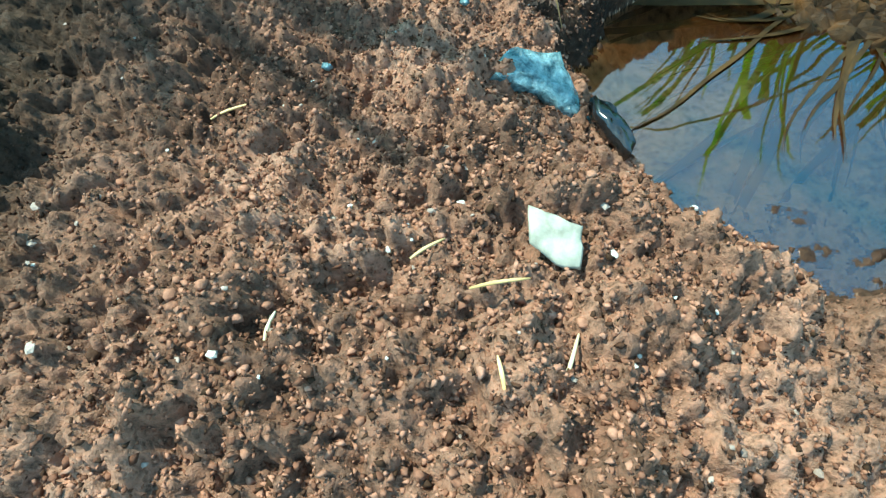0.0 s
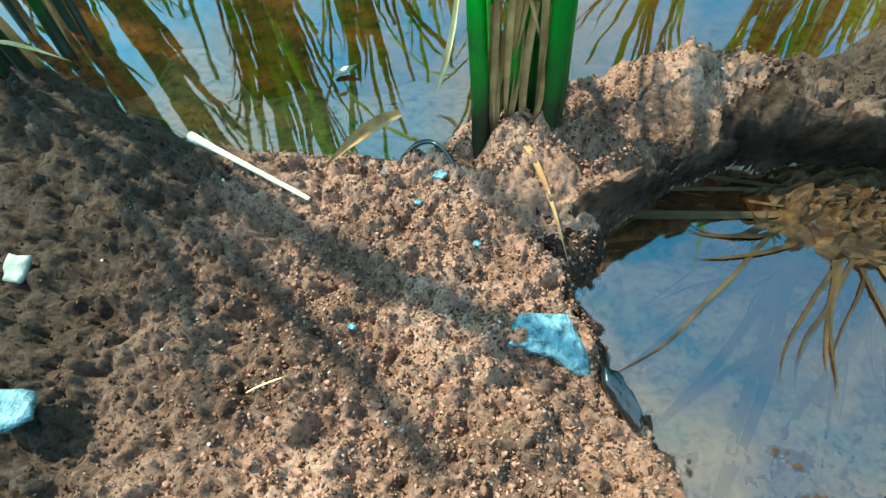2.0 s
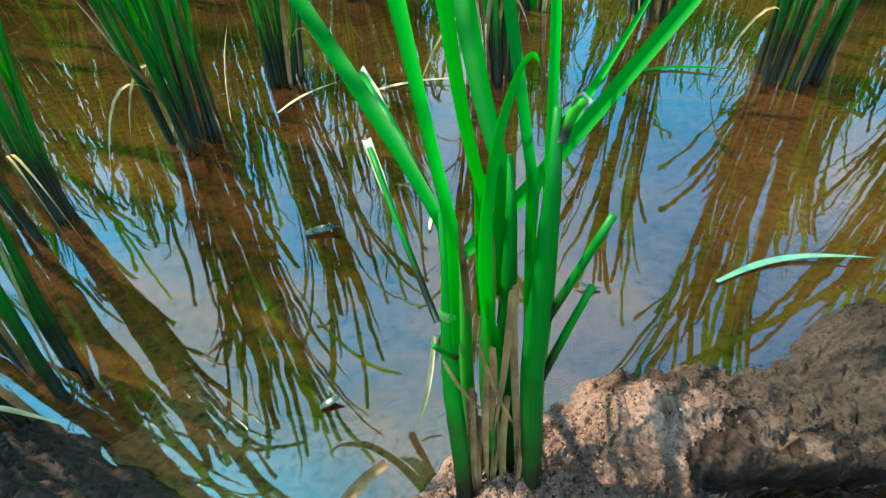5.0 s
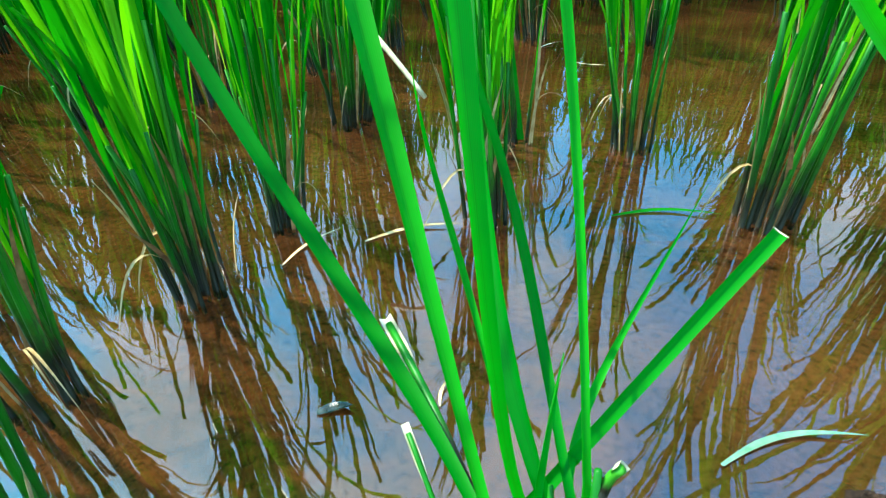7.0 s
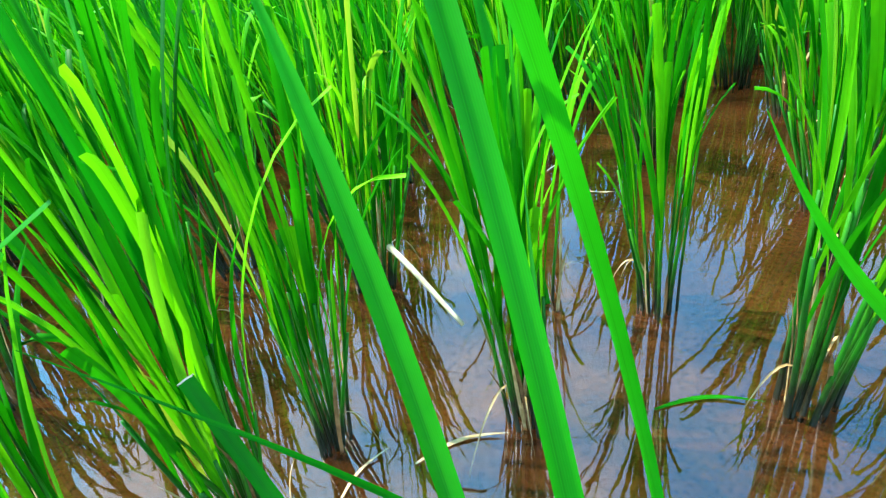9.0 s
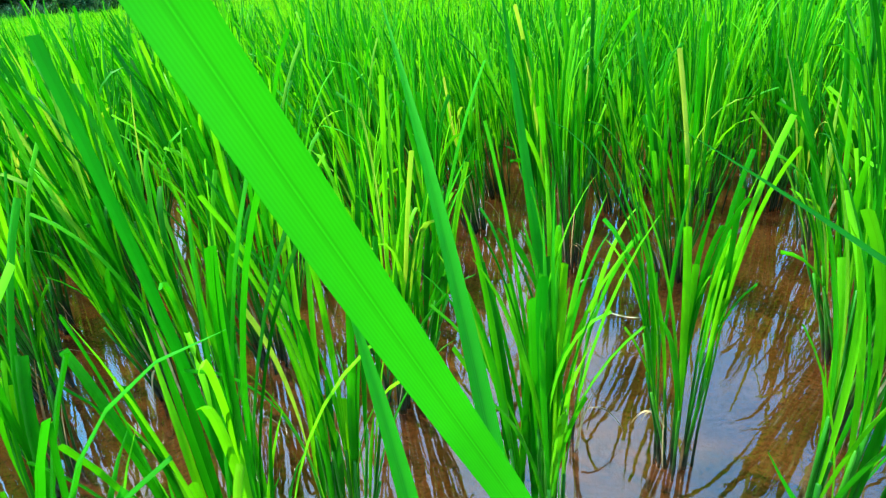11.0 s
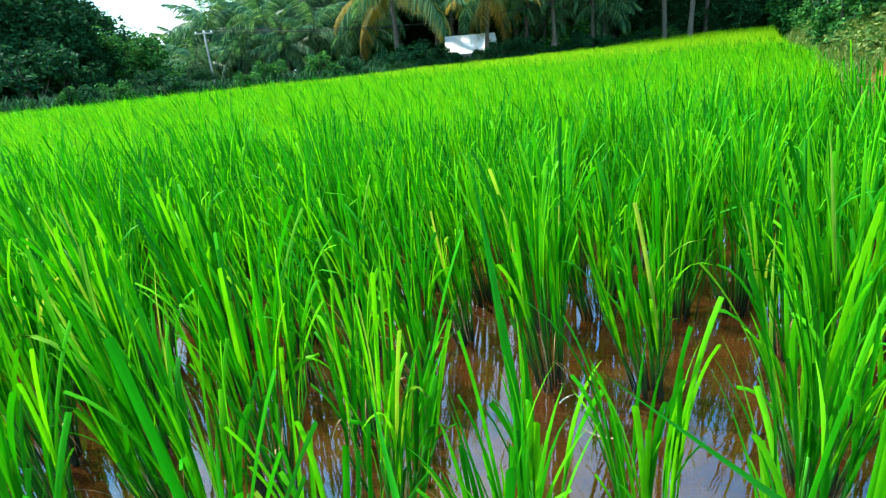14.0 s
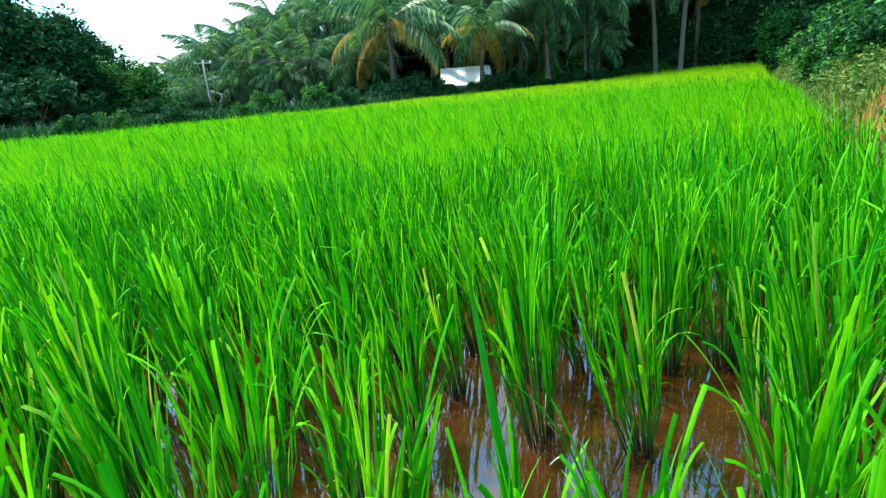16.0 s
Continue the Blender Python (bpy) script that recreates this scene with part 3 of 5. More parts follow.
spots.sort(key=lambda p: p[1] + abs(p[0]) * 0.3)
front = [rice_plant(150 + k, height=0.5 + 0.03 * k, tillers=13 + k, spread=0.075, width=0.0078, clump=0.032) for k in range(3)]
near = [rice_plant(100 + k, height=0.48 + 0.03 * k, tillers=21 + k, clump=0.046) for k in range(4)]
mid = [rice_bundle(200 + k, height=0.5 + 0.03 * k, tillers=28, detail=6, clump=0.055, width=0.0072) for k in range(4)]
used = set()
for k, (x, y) in enumerate(spots):
    kinds = near if k < 44 else mid
    src = front[k % 3] if y < 1.2 else kinds[k % 4]
    m = pose(x, y, 0, r.normal(0, 2.5), (1 if y < 1.3 else -5) + r.normal(0, 3)) @ pose(0, 0, 0, 0, 0, r.random() * 360)      # the breeze leans them
    if id(src) not in used:
        used.add(id(src))
        src.matrix_basis = m
    else:
        ob = copy_thing(src, m)
        sc = 0.9 + 0.22 * r.random()
        ob.scale = (sc, sc, sc)


def rice_crop(name, y0, y1, per_m2, leaves, width, segs, seed, label, material=None, sides=False, over=1.0):
    """The standing crop over a stretch of the field, blades joined. over: how far they stand above the rest."""
    r = np.random.default_rng(seed)
    area = (y1 - y0) * 90
    n = int(area * per_m2)
    x, y = r.uniform(-45, 45, n), r.uniform(y0, y1, n)
    ok = (x < field_right(y) - 0.1) & (y < field_far(x)) & ((np.abs(x) < 0.95 * y + 1.2) if not sides else ((np.abs(x) > 0.64 * y + 0.72) & (np.abs(x) < 7) & (y > shore(x) + 0.25)))
    x, y = x[ok], y[ok]
    x, y = np.repeat(x, leaves), np.repeat(y, leaves)
    n = len(x)
    az, rad = r.random(n) * 2 * np.pi, r.random(n)
    tall = 0.5 + 0.26 * smooth01(y, 14, 42) * smooth01(x, -8, 16) + 0.45 * smooth01(y, 20, 42) * smooth01(x, 8, 22) + 0.05 * fractal(x, y, 0.5, 2, 9)
    length = 0.34 + 0.16 * r.random(n)
    tip = tall * over * (0.82 + 0.28 * r.random(n))
    length = np.where(tall > 0.7, tip - 0.05, length)
    bx, by = x + 0.05 * rad * np.cos(az), y + 0.05 * rad * np.sin(az)
    out = 0.04 + 0.16 * r.random(n) ** 1.5
    t = np.linspace(0, 1, segs + 1)
    cx = bx[:, None] + (out * np.cos(az) - 0.07)[:, None] * t ** 1.8
    cy = by[:, None] + (out * np.sin(az))[:, None] * t ** 1.8
    droop = r.random(n) ** 4 * 0.12
    cz = (tip - length)[:, None] + length[:, None] * t - droop[:, None] * t ** 5
    fa = az + np.pi / 2 + r.normal(0, 0.7, n)
    w = (width * (0.7 + 0.6 * r.random(n)))[:, None] * np.where(t < 0.5, 0.7 + 0.6 * t, np.maximum(1 - np.abs(2 * t - 1) ** 1.6, 0.04)) / 2
    ox, oy = np.cos(fa)[:, None] * w, np.sin(fa)[:, None] * w
    v = np.stack([np.stack([cx - ox, cy - oy, cz], -1), np.stack([cx + ox, cy + oy, cz + 0.001], -1)], 2)
    m = (segs + 1) * 2
    base = np.arange(n)[:, None] * m
    q = np.concatenate([[[2 * k, 2 * k + 1, 2 * k + 3, 2 * k + 2]] for k in range(segs)])
    f = (base[:, :, None] + q[None]).reshape(-1, 4)
    uv = np.tile(np.stack([np.tile([0.0, 1.0], segs + 1), np.repeat(t, 2) * 0.05], 1), (n, 1))
    s = Soup()
    s.add(v.reshape(-1, 3), f, uv)
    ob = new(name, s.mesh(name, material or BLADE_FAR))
    return tagged(ob, label, "rice crop", kind="stuff")


rice_crop("rice_crop", 4.0, 9.0, 20, 38, 0.0075, 4, 41, "dense bright green rice crop filling the paddy")
rice_crop("rice_crop", 9.0, 20.0, 18, 20, 0.011, 3, 42, "dense bright green rice crop filling the paddy")
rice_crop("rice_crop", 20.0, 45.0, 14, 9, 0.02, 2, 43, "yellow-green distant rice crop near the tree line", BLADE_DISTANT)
rice_crop("rice_crop", 3.0, 9.0, 9, 2, 0.011, 5, 45, "single tall rice blades standing above the crop", BLADE, over=1.28)
rice_crop("rice_crop", 9.0, 26.0, 5, 2, 0.018, 4, 46, "single tall rice blades standing above the crop", BLADE, over=1.25)
rice_crop("rice_crop", 0.7, 4.0, 18, 30, 0.009, 4, 44, "dense green rice crop beside the open water", sides=True)

# ---------------------------------------------------------------- the rice plant on the bank
COLLAR = plain_material("pale_leaf_collar", (0.06, 0.2, 0.03), (0.2, 0.32, 0.09), 90, 0.5, 0.3, 0.001)
HERO_BLADES = [  # four control points, width, facing, cut off blunt, start width
    ([(0.033, 0.43, 0.185), (0.0691, 0.6823, 0.3874), (-0.0204, 0.5235, 0.544), (-0.099, 0.4839, 0.8105)], 0.0095, (0.35, -0.9, 0.2), False, 0.6),
    ([(-0.002, 0.436, 0.151), (-0.035, 0.5184, 0.1681), (-0.1075, 0.5903, 0.2259), (-0.167, 0.6363, 0.3736)], 0.0085, (0.5, -0.6, 0.6), True, 0.6),
    ([(0.001, 0.42, 0.165), (-0.0263, 0.524, 0.23), (-0.0527, 0.6443, 0.3715), (-0.1134, 0.735, 0.5601)], 0.0155, (0.5, -0.9, 0.1), False, 0.45),
    ([(0.012, 0.43, 0.17), (-0.0169, 0.4073, 0.2869), (0.0085, 0.4902, 0.4766), (-0.0667, 0.6909, 0.7122)], 0.0085, (0.4, -0.9, 0.1), False, 0.45),
    ([(0.026, 0.42, 0.185), (0.0308, 0.5735, 0.1942), (0.0142, 0.5342, 0.3445), (-0.1094, 0.5025, 0.4959)], 0.0058, (0.4, -0.4, 0.8), False, 0.7),
    ([(-0.002, 0.437, 0.13), (0.022, 0.451, 0.142), (0.056, 0.468, 0.178), (0.1126, 0.4873, 0.2467)], 0.006, (0.1, -0.5, 0.8), True, 0.8),
    ([(0.031, 0.44, 0.162), (0.04, 0.48, 0.155), (0.068, 0.511, 0.168), (0.1105, 0.5406, 0.2386)], 0.0042, (0.1, -0.6, 0.8), False, 0.9),
    ([(0.02, 0.415, 0.1), (-0.0031, 0.3948, 0.1708), (0.0258, 0.4421, 0.2409), (0.0392, 0.4965, 0.1811)], 0.0055, (0.6, -0.8, 0.1), False, 0.8),
    ([(0.018, 0.43, 0.18), (-0.0019, 0.4824, 0.229), (-0.0014, 0.5718, 0.3082), (0.0177, 0.704, 0.4365)], 0.008, (-0.3, -0.95, 0.1), False, 0.6),
    ([(0.01, 0.43, 0.17), (0.0043, 0.527, 0.1963), (-0.0184, 0.5637, 0.2384), (-0.021, 0.5428, 0.3019)], 0.0042, (0.5, -0.8, 0.1), False, 0.7),
]
BROAD = ((0.0, 0.003), (0.3, 0.0052), (0.5, 0.0068), (0.7, 0.0082), (0.85, 0.0092), (0.94, 0.0072), (0.985, 0.0042), (1.0, 0.003))   # widest near its cut tip
UPPER = ((0.0, 0.0035), (0.35, 0.0048), (0.6, 0.0072), (0.8, 0.0085), (0.92, 0.0055), (1.0, 0.0003))   # narrow below, broad near the top
WIDE = ((0.0, 0.0035), (0.25, 0.006), (0.5, 0.0115), (0.75, 0.0145), (0.9, 0.009), (1.0, 0.0005))
HERO_CULMS = [  # foot, head, radius
    ((0.002, 0.39, 0.012), (-0.003, 0.427, 0.165), 0.004), ((0.029, 0.392, 0.005), (0.032, 0.422, 0.205), 0.0048), ((0.015, 0.397, 0.005), (0.012, 0.424, 0.175), 0.0034),
    ((0.022, 0.403, 0.005), (0.02, 0.43, 0.185), 0.0038), ((0.009, 0.401, 0.005), (0.003, 0.434, 0.15), 0.0032), ((0.033, 0.401, 0.005), (0.036, 0.43, 0.16), 0.0034)]
hero = new("rice_plant")
tagged(hero, "thick-stemmed green rice plant rooted in the mud bank", "rice plant", "rice plants in the paddy")
for foot, head, rad in HERO_CULMS:
    foot, head = np.array(foot), np.array(head)
    c = foot + (head - foot) * np.linspace(0, 1, 9)[:, None] + np.array([0.001, 0.0, 0]) * np.sin(np.linspace(0, 9, 9))[:, None]
    s = Soup()
    tube(s, c, rad * np.array([1.1, 1.02, 1.0, 0.98, 0.95, 0.92, 0.8, 0.55, 0.25]), 10)
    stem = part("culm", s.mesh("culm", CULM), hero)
    if foot[0] > 0.005:
        continue
    s = Soup()
    tube(s, c[6] + np.array([0, 0, 1.0]) * np.linspace(-0.004, 0.002, 5)[:, None], rad * np.array([0.85, 0.98, 1.02, 0.9, 0.6]), 10)
    part("leaf_collar", s.mesh("leaf_collar", COLLAR), stem, "pale collar where the blade leaves the sheath")
for p, w, face, blunt, start in HERO_BLADES:
    s = Soup()
    c = bezier(p, np.linspace(0, 1, 26))
    sheath = c[0] + np.array([0.0, -0.009, -0.05]) * np.linspace(1, 0.25, 4)[:, None] ** np.array([1.0, 1.4, 1.0])
    blade(s, np.concatenate([sheath, c]), w, face, fold=0.3, blunt=blunt, base=min(start, 0.45), profile=BROAD if p[3][2] == 0.8105 else UPPER if p[3][2] == 0.7122 else WIDE if p[3][2] == 0.5601 else None)
    lf = part("leaf_blade", s.mesh("leaf_blade", BLADE_BANK), hero)
    if blunt or p[3][2] == 0.8105:
        s = Soup()
        e = bezier(p, [0.9985, 1.0005])
        blade(s, np.linspace(e[0], e[1], 4), (w if blunt else 0.0032) * 1.05, face, fold=0.22, blunt=True, base=1.0)
        part("cut_tip", s.mesh("cut_tip", PALE_STRAW), lf, "bleached cut end of the blade")
STUBS = [((-0.006, 0.42, 0.118), (-0.02, 0.446, 0.145), (-0.031, 0.47, 0.166), 0.0014, True), ((-0.006, 0.452, 0.148), (-0.022, 0.496, 0.157), (-0.042, 0.538, 0.167), 0.0026, True),
         ((0.032, 0.414, 0.118), (0.042, 0.416, 0.142), (0.053, 0.419, 0.168), 0.0018, False), ((0.034, 0.412, 0.09), (0.041, 0.413, 0.115), (0.049, 0.415, 0.14), 0.0018, False),
         ((0.034, 0.42, 0.195), (0.036, 0.421, 0.203), (0.039, 0.42, 0.208), 0.002, True), ((0.001, 0.409, 0.11), (-0.003, 0.405, 0.118), (-0.007, 0.402, 0.126), 0.0012, False)]
for a, b, c, rad, pale in STUBS:
    s = Soup()
    tube(s, bezier([a, b, b, c], np.linspace(0, 1, 8)), rad * np.linspace(1, 0.8, 8), 7)
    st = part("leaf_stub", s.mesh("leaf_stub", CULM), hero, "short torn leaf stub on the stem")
    if pale:
        s = Soup()
        b2, c2 = np.array(b), np.array(c)
        blade(s, b2 + (c2 - b2) * np.linspace(0.35, 1.12, 6)[:, None], rad * 2.6, (0.3, -0.9, 0.3), fold=0.5, blunt=True, base=0.6)
        part("torn_tip", s.mesh("torn_tip", PALE_STRAW), st, "bleached torn tip")
DEAD = [([(0.012, 0.404, 0.11), (0.011, 0.402, 0.08), (0.012, 0.398, 0.045), (0.013, 0.396, 0.03)], 0.0028), ([(0.013, 0.396, 0.031), (0.02, 0.386, 0.044), (0.03, 0.365, 0.038), (0.041, 0.34, 0.012)], 0.0026),
        ([(0.014, 0.405, 0.12), (0.016, 0.403, 0.09), (0.012, 0.403, 0.05), (0.008, 0.4, 0.02)], 0.0032), ([(0.009, 0.403, 0.125), (0.014, 0.4, 0.1), (0.024, 0.402, 0.07), (0.034, 0.404, 0.045)], 0.0014),
        ([(0.02, 0.404, 0.15), (0.019, 0.402, 0.12), (0.018, 0.403, 0.09), (0.014, 0.403, 0.06)], 0.003), ([(-0.004, 0.404, 0.115), (0.002, 0.4, 0.1), (0.008, 0.4, 0.09), (0.012, 0.402, 0.085)], 0.0014),
        ([(0.003, 0.428, 0.16), (0.006, 0.424, 0.13), (0.007, 0.423, 0.1), (0.006, 0.42, 0.07)], 0.003)]
r = np.random.default_rng(44)
for k in range(9):
    x, top = r.uniform(0.002, 0.028), r.uniform(0.06, 0.15)
    DEAD.append(([(x, 0.398 + top * 0.12, top), (x + r.normal(0, 0.004), 0.396 + top * 0.08, top * 0.7), (x + r.normal(0, 0.004), 0.393, top * 0.4), (x + r.normal(0, 0.005), 0.39, 0.012)], r.uniform(0.002, 0.0042)))
for p, w in DEAD:
    s = Soup()
    blade(s, bezier(p, np.linspace(0, 1, 12)), w, (0.1, -0.9, 0.3), fold=0.4, base=0.8, twist=0.6)
    part("dead_sheath", s.mesh("dead_sheath", DEADLEAF), hero, "withered brown leaf sheath")

# single long blades of the plants that reach towards the path
REACHING = [
    ((0.56, 0.72), [(0.56, 0.72, 0.1), (0.3843, 0.6961, 0.1629), (0.2361, 0.6862, 0.2678), (0.1389, 0.6847, 0.4497)], 0.014, (-0.3, -0.9, 0.3)),
    ((0.62, 0.80), [(0.62, 0.80, 0.1), (0.4819, 0.7025, 0.3583), (0.3037, 0.6926, 0.4979), (0.1229, 0.8419, 0.6097)], 0.012, (0.1, -0.5, 0.9)),
    ((0.04, 0.93), [(0.04, 0.93, 0.05), (0.036, 0.92, 0.2), (0.034, 0.91, 0.35), (0.039, 0.898, 0.457)], 0.012, (0.3, -0.95, 0.1)),
    ((-0.26, 0.82), [(-0.26, 0.82, 0.05), (-0.262, 0.815, 0.3), (-0.275, 0.81, 0.52), (-0.30, 0.81, 0.70)], 0.009, (0.3, -0.95, 0.1)),
    ((0.125, 1.14), [(0.125, 1.14, 0.0), (0.0941, 1.2, 0.2378), (0.0678, 1.276, 0.4803), (0.0417, 1.3687, 0.7266)], 0.018, (0.2, -0.95, 0.1)),
]
for (bx, by), p, w, face in REACHING:
    pl = rice_plant(int(abs(bx) * 1000 + by * 77), height=0.44, tillers=6, spread=0.08)
    pl.matrix_basis = pose(bx, by, 0)
    s = Soup()
    blade(s, bezier(p, np.linspace(0, 1, 24)) - np.array([bx, by, 0]), w, face, base=0.6, blunt=by < 1 and bx < 0.3)
    part("leaf_blade", s.mesh("leaf_blade", BLADE_BANK), pl)

# ---------------------------------------------------------------- on the mud
def on_mud(x, y):
    return float(bank_height(np.array([x]), np.array([y]))[0])


def rod(name, pts, radii, material, label, category, sides=8, group=""):
    s = Soup()
    tube(s, pts, radii, sides)
    return tagged(new(name, s.mesh(name, material)), label, category, group)


straw_line = np.array([-0.0680, 0.3590, 0]) + np.array([-0.0590, 0.0290, 0]) * np.linspace(0, 1, 9)[:, None]
straw_line[:, 2] = 0.0025 + max(on_mud(x, y) - 0.004 * k / 8 for k, (x, y, z) in enumerate(straw_line)) + 0.001 + np.linspace(0, 0.004, 9)
rod("straw", straw_line, np.array([0.8, 1, 1.05, 1.1, 1.15, 1.2, 1.3, 1.6, 1.9]) * 0.0011, PALE_STRAW, "pale dry straw lying on the mud bank", "straw")
for pts, w, name, label in [([(-0.036, 0.416, 0.02), (-0.045, 0.406, 0.025), (-0.054, 0.395, 0.026), (-0.065, 0.378, 0.024)], 0.006, "dead_leaf", "orange-brown dead leaf strip by the water"),
                            ([(-0.256, 0.447, 0.03), (-0.24, 0.445, 0.033), (-0.225, 0.44, 0.032), (-0.205, 0.436, 0.028)], 0.003, "dead_leaf", "thin dry leaf strip on dark mud"),
                            ([(-0.012, 0.47, 0.05), (-0.014, 0.46, 0.03), (-0.018, 0.45, 0.015), (-0.024, 0.44, 0.006)], 0.003, "dead_leaf", "thin dry leaf standing at the water's edge")]:
    s = Soup()
    blade(s, bezier(pts, np.linspace(0, 1, 14)), w, (0.1, -0.3, 0.9), fold=0.4, base=0.7, twist=0.8)
    tagged(new(name, s.mesh(name, RUSSET if "orange" in label else STRAW)), label, "dead leaf")


def shard(name, x, y, outline, thick, material, label, tilt=(0, 0), category="shard", lift=0.0):
    """A flat broken piece, with an uneven top and a worn rim."""
    r = np.random.default_rng(int(1e4 * (x + 2 * y)))
    o = np.array(outline)
    a = np.linspace(0, 1, 3 * len(o), endpoint=False) * len(o)
    o = np.stack([np.interp(a, np.arange(len(o) + 1), np.append(o[:, q], o[0, q])) for q in (0, 1)], 1)
    k = len(o)
    o = o * (1 + r.normal(0, 0.03, (k, 1)))
    s = Soup()
    rings = []
    for f, h in ((0.93, -0.5), (1.0, 0.0), (0.92, 0.4), (0.7, 0.5), (0.38, 0.55)):
        rings.append(np.column_stack([o * f + r.normal(0, 0.02, (k, 2)) * thick * f, thick * (h + r.normal(0, 0.1 if h > 0 else 0.02, k))]))
    v = np.concatenate(rings + [np.array([[*(o.mean(0)), thick * 0.5]])])
    i = np.arange(k)
    j = (i + 1) % k
    s.add(v, np.concatenate([np.stack([i + q * k, j + q * k, j + q * k + k, i + q * k + k], 1) for q in range(4)]))
    s.f.append(np.stack([i + 4 * k, j + 4 * k, np.full(k, 5 * k)], 1))
    s.f.append(np.array([i[::-1]]))
    ob = new(name, s.mesh(name, material, True))
    ob.matrix_world = pose(x, y, on_mud(x, y) + thick * 0.6 + 0.0012 + lift, tilt[0], tilt[1], 0)
    return tagged(ob, label, category)


shard("chip", 0.0312, 0.226, [(-0.0062, 0.007), (-0.002, 0.0055), (0.0062, 0.0028), (0.0066, -0.002), (0.0063, -0.007), (0.001, -0.0065), (-0.005, -0.002)], 0.0018, CHIP, "broken pale chip lying on red crumbs", (14, 3), "chip", 0.0045)
shard("shard", 0.0285, 0.301, [(-0.0147, -0.004), (-0.010, 0.008), (-0.003, 0.0095), (0.008, 0.0105), (0.0155, -0.002), (0.019, -0.012), (0.0115, -0.011), (0.002, -0.006), (-0.006, -0.0055)], 0.006, BLUE, "wet blue-grey shard at the pool's rim", (12, 12), lift=-0.001)
DARK_WET = plain_material("dark_wet_pebble", (0.006, 0.006, 0.007), (0.02, 0.018, 0.018), 150, 0.12, 0.3, 0.001, spec=0.6)
shard("pebble", 0.0535, 0.2835, [(-0.0075, 0.009), (-0.002, 0.008), (0.003, 0.001), (0.0065, -0.008), (0.004, -0.0115), (-0.001, -0.006), (-0.006, 0.002)], 0.005, DARK_WET, "black wet pebble at the pool's edge", (0, 14), "pebble", 0.003)
shard("shard", -0.142, 0.262, [(-0.01, -0.004), (0.002, -0.008), (0.009, -0.002), (0.006, 0.007), (-0.005, 0.006)], 0.004, BLUE, "small blue-grey shard in dark mud", (-8, 10))
shard("chip", -0.183, 0.322, [(-0.005, -0.006), (0.003, -0.0065), (0.005, -0.003), (0.0045, 0.006), (-0.001, 0.005), (-0.0045, 0.006)], 0.003, CHIP, "square pale chip in dark mud", (20, 8), "chip")
for x, y, w in [(-0.038, 0.378, 0.0025), (-0.014, 0.374, 0.0035), (-0.022, 0.36, 0.002), (0.003, 0.342, 0.002), (-0.04, 0.302, 0.002)]:
    shard("shard", x, y, [(-w, -w * 0.4), (w * 0.3, -w * 0.7), (w, 0), (w * 0.2, w * 0.6), (-w * 0.7, w * 0.5)], 0.002, BLUE, "tiny blue-grey shard pressed into clay", (8, -12))
for x, y, ang, ln, m, lab in [(0.035, 0.199, 75, 0.011, PALE_STRAW, "pale green broken stalk bit on clay"), (-0.025, 0.2, 80, 0.006, PALE_STRAW, "short pale straw bit on clay"), (0.021, 0.193, 105, 0.006, STRAW, "short dry straw bit on clay"),
                              (0.004, 0.2225, 35, 0.009, STRAW, "thin dry straw bit on clay"), (0.02, 0.211, 12, 0.012, STRAW, "flat dry straw bit on clay"), (-0.065, 0.278, 25, 0.014, STRAW, "thin dry straw bit on clay")]:
    d = np.array([math.cos(radians(ang)), math.sin(radians(ang)), 0.12])
    p = np.array([x, y, on_mud(x, y) + 0.0025]) + d * ln * np.linspace(-0.5, 0.5, 6)[:, None] + np.array([0, 0, 0.0006]) * np.array([0, 1, 1.4, 1.2, 0.7, 0])[:, None]
    rod("straw", p, 0.00042 * np.array([0.7, 1, 1.1, 1, 0.9, 0.5]), m, lab, "straw", 6)


def lump_mesh(s, centre, size, r, squash=0.75):
    """A small angular crumb."""
    t = (1 + 5 ** 0.5) / 2
    v = np.array([(-1, t, 0), (1, t, 0), (-1, -t, 0), (1, -t, 0), (0, -1, t), (0, 1, t), (0, -1, -t), (0, 1, -t), (t, 0, -1), (t, 0, 1), (-t, 0, -1), (-t, 0, 1)]) / 1.9
    f = [(0, 11, 5), (0, 5, 1), (0, 1, 7), (0, 7, 10), (0, 10, 11), (1, 5, 9), (5, 11, 4), (11, 10, 2), (10, 7, 6), (7, 1, 8), (3, 9, 4), (3, 4, 2), (3, 2, 6), (3, 6, 8), (3, 8, 9), (4, 9, 5), (2, 4, 11), (6, 2, 10), (8, 6, 7), (9, 8, 1)]
    v = v * (1 + r.normal(0, 0.2, (12, 1))) * np.array([1, 0.6 + 0.6 * r.random(), squash]) * size / 2
    a = r.random() * 6.28
    v = v @ np.array([(math.cos(a), -math.sin(a), 0), (math.sin(a), math.cos(a), 0), (0, 0, 1)]).T
    s.add(v + centre, f)


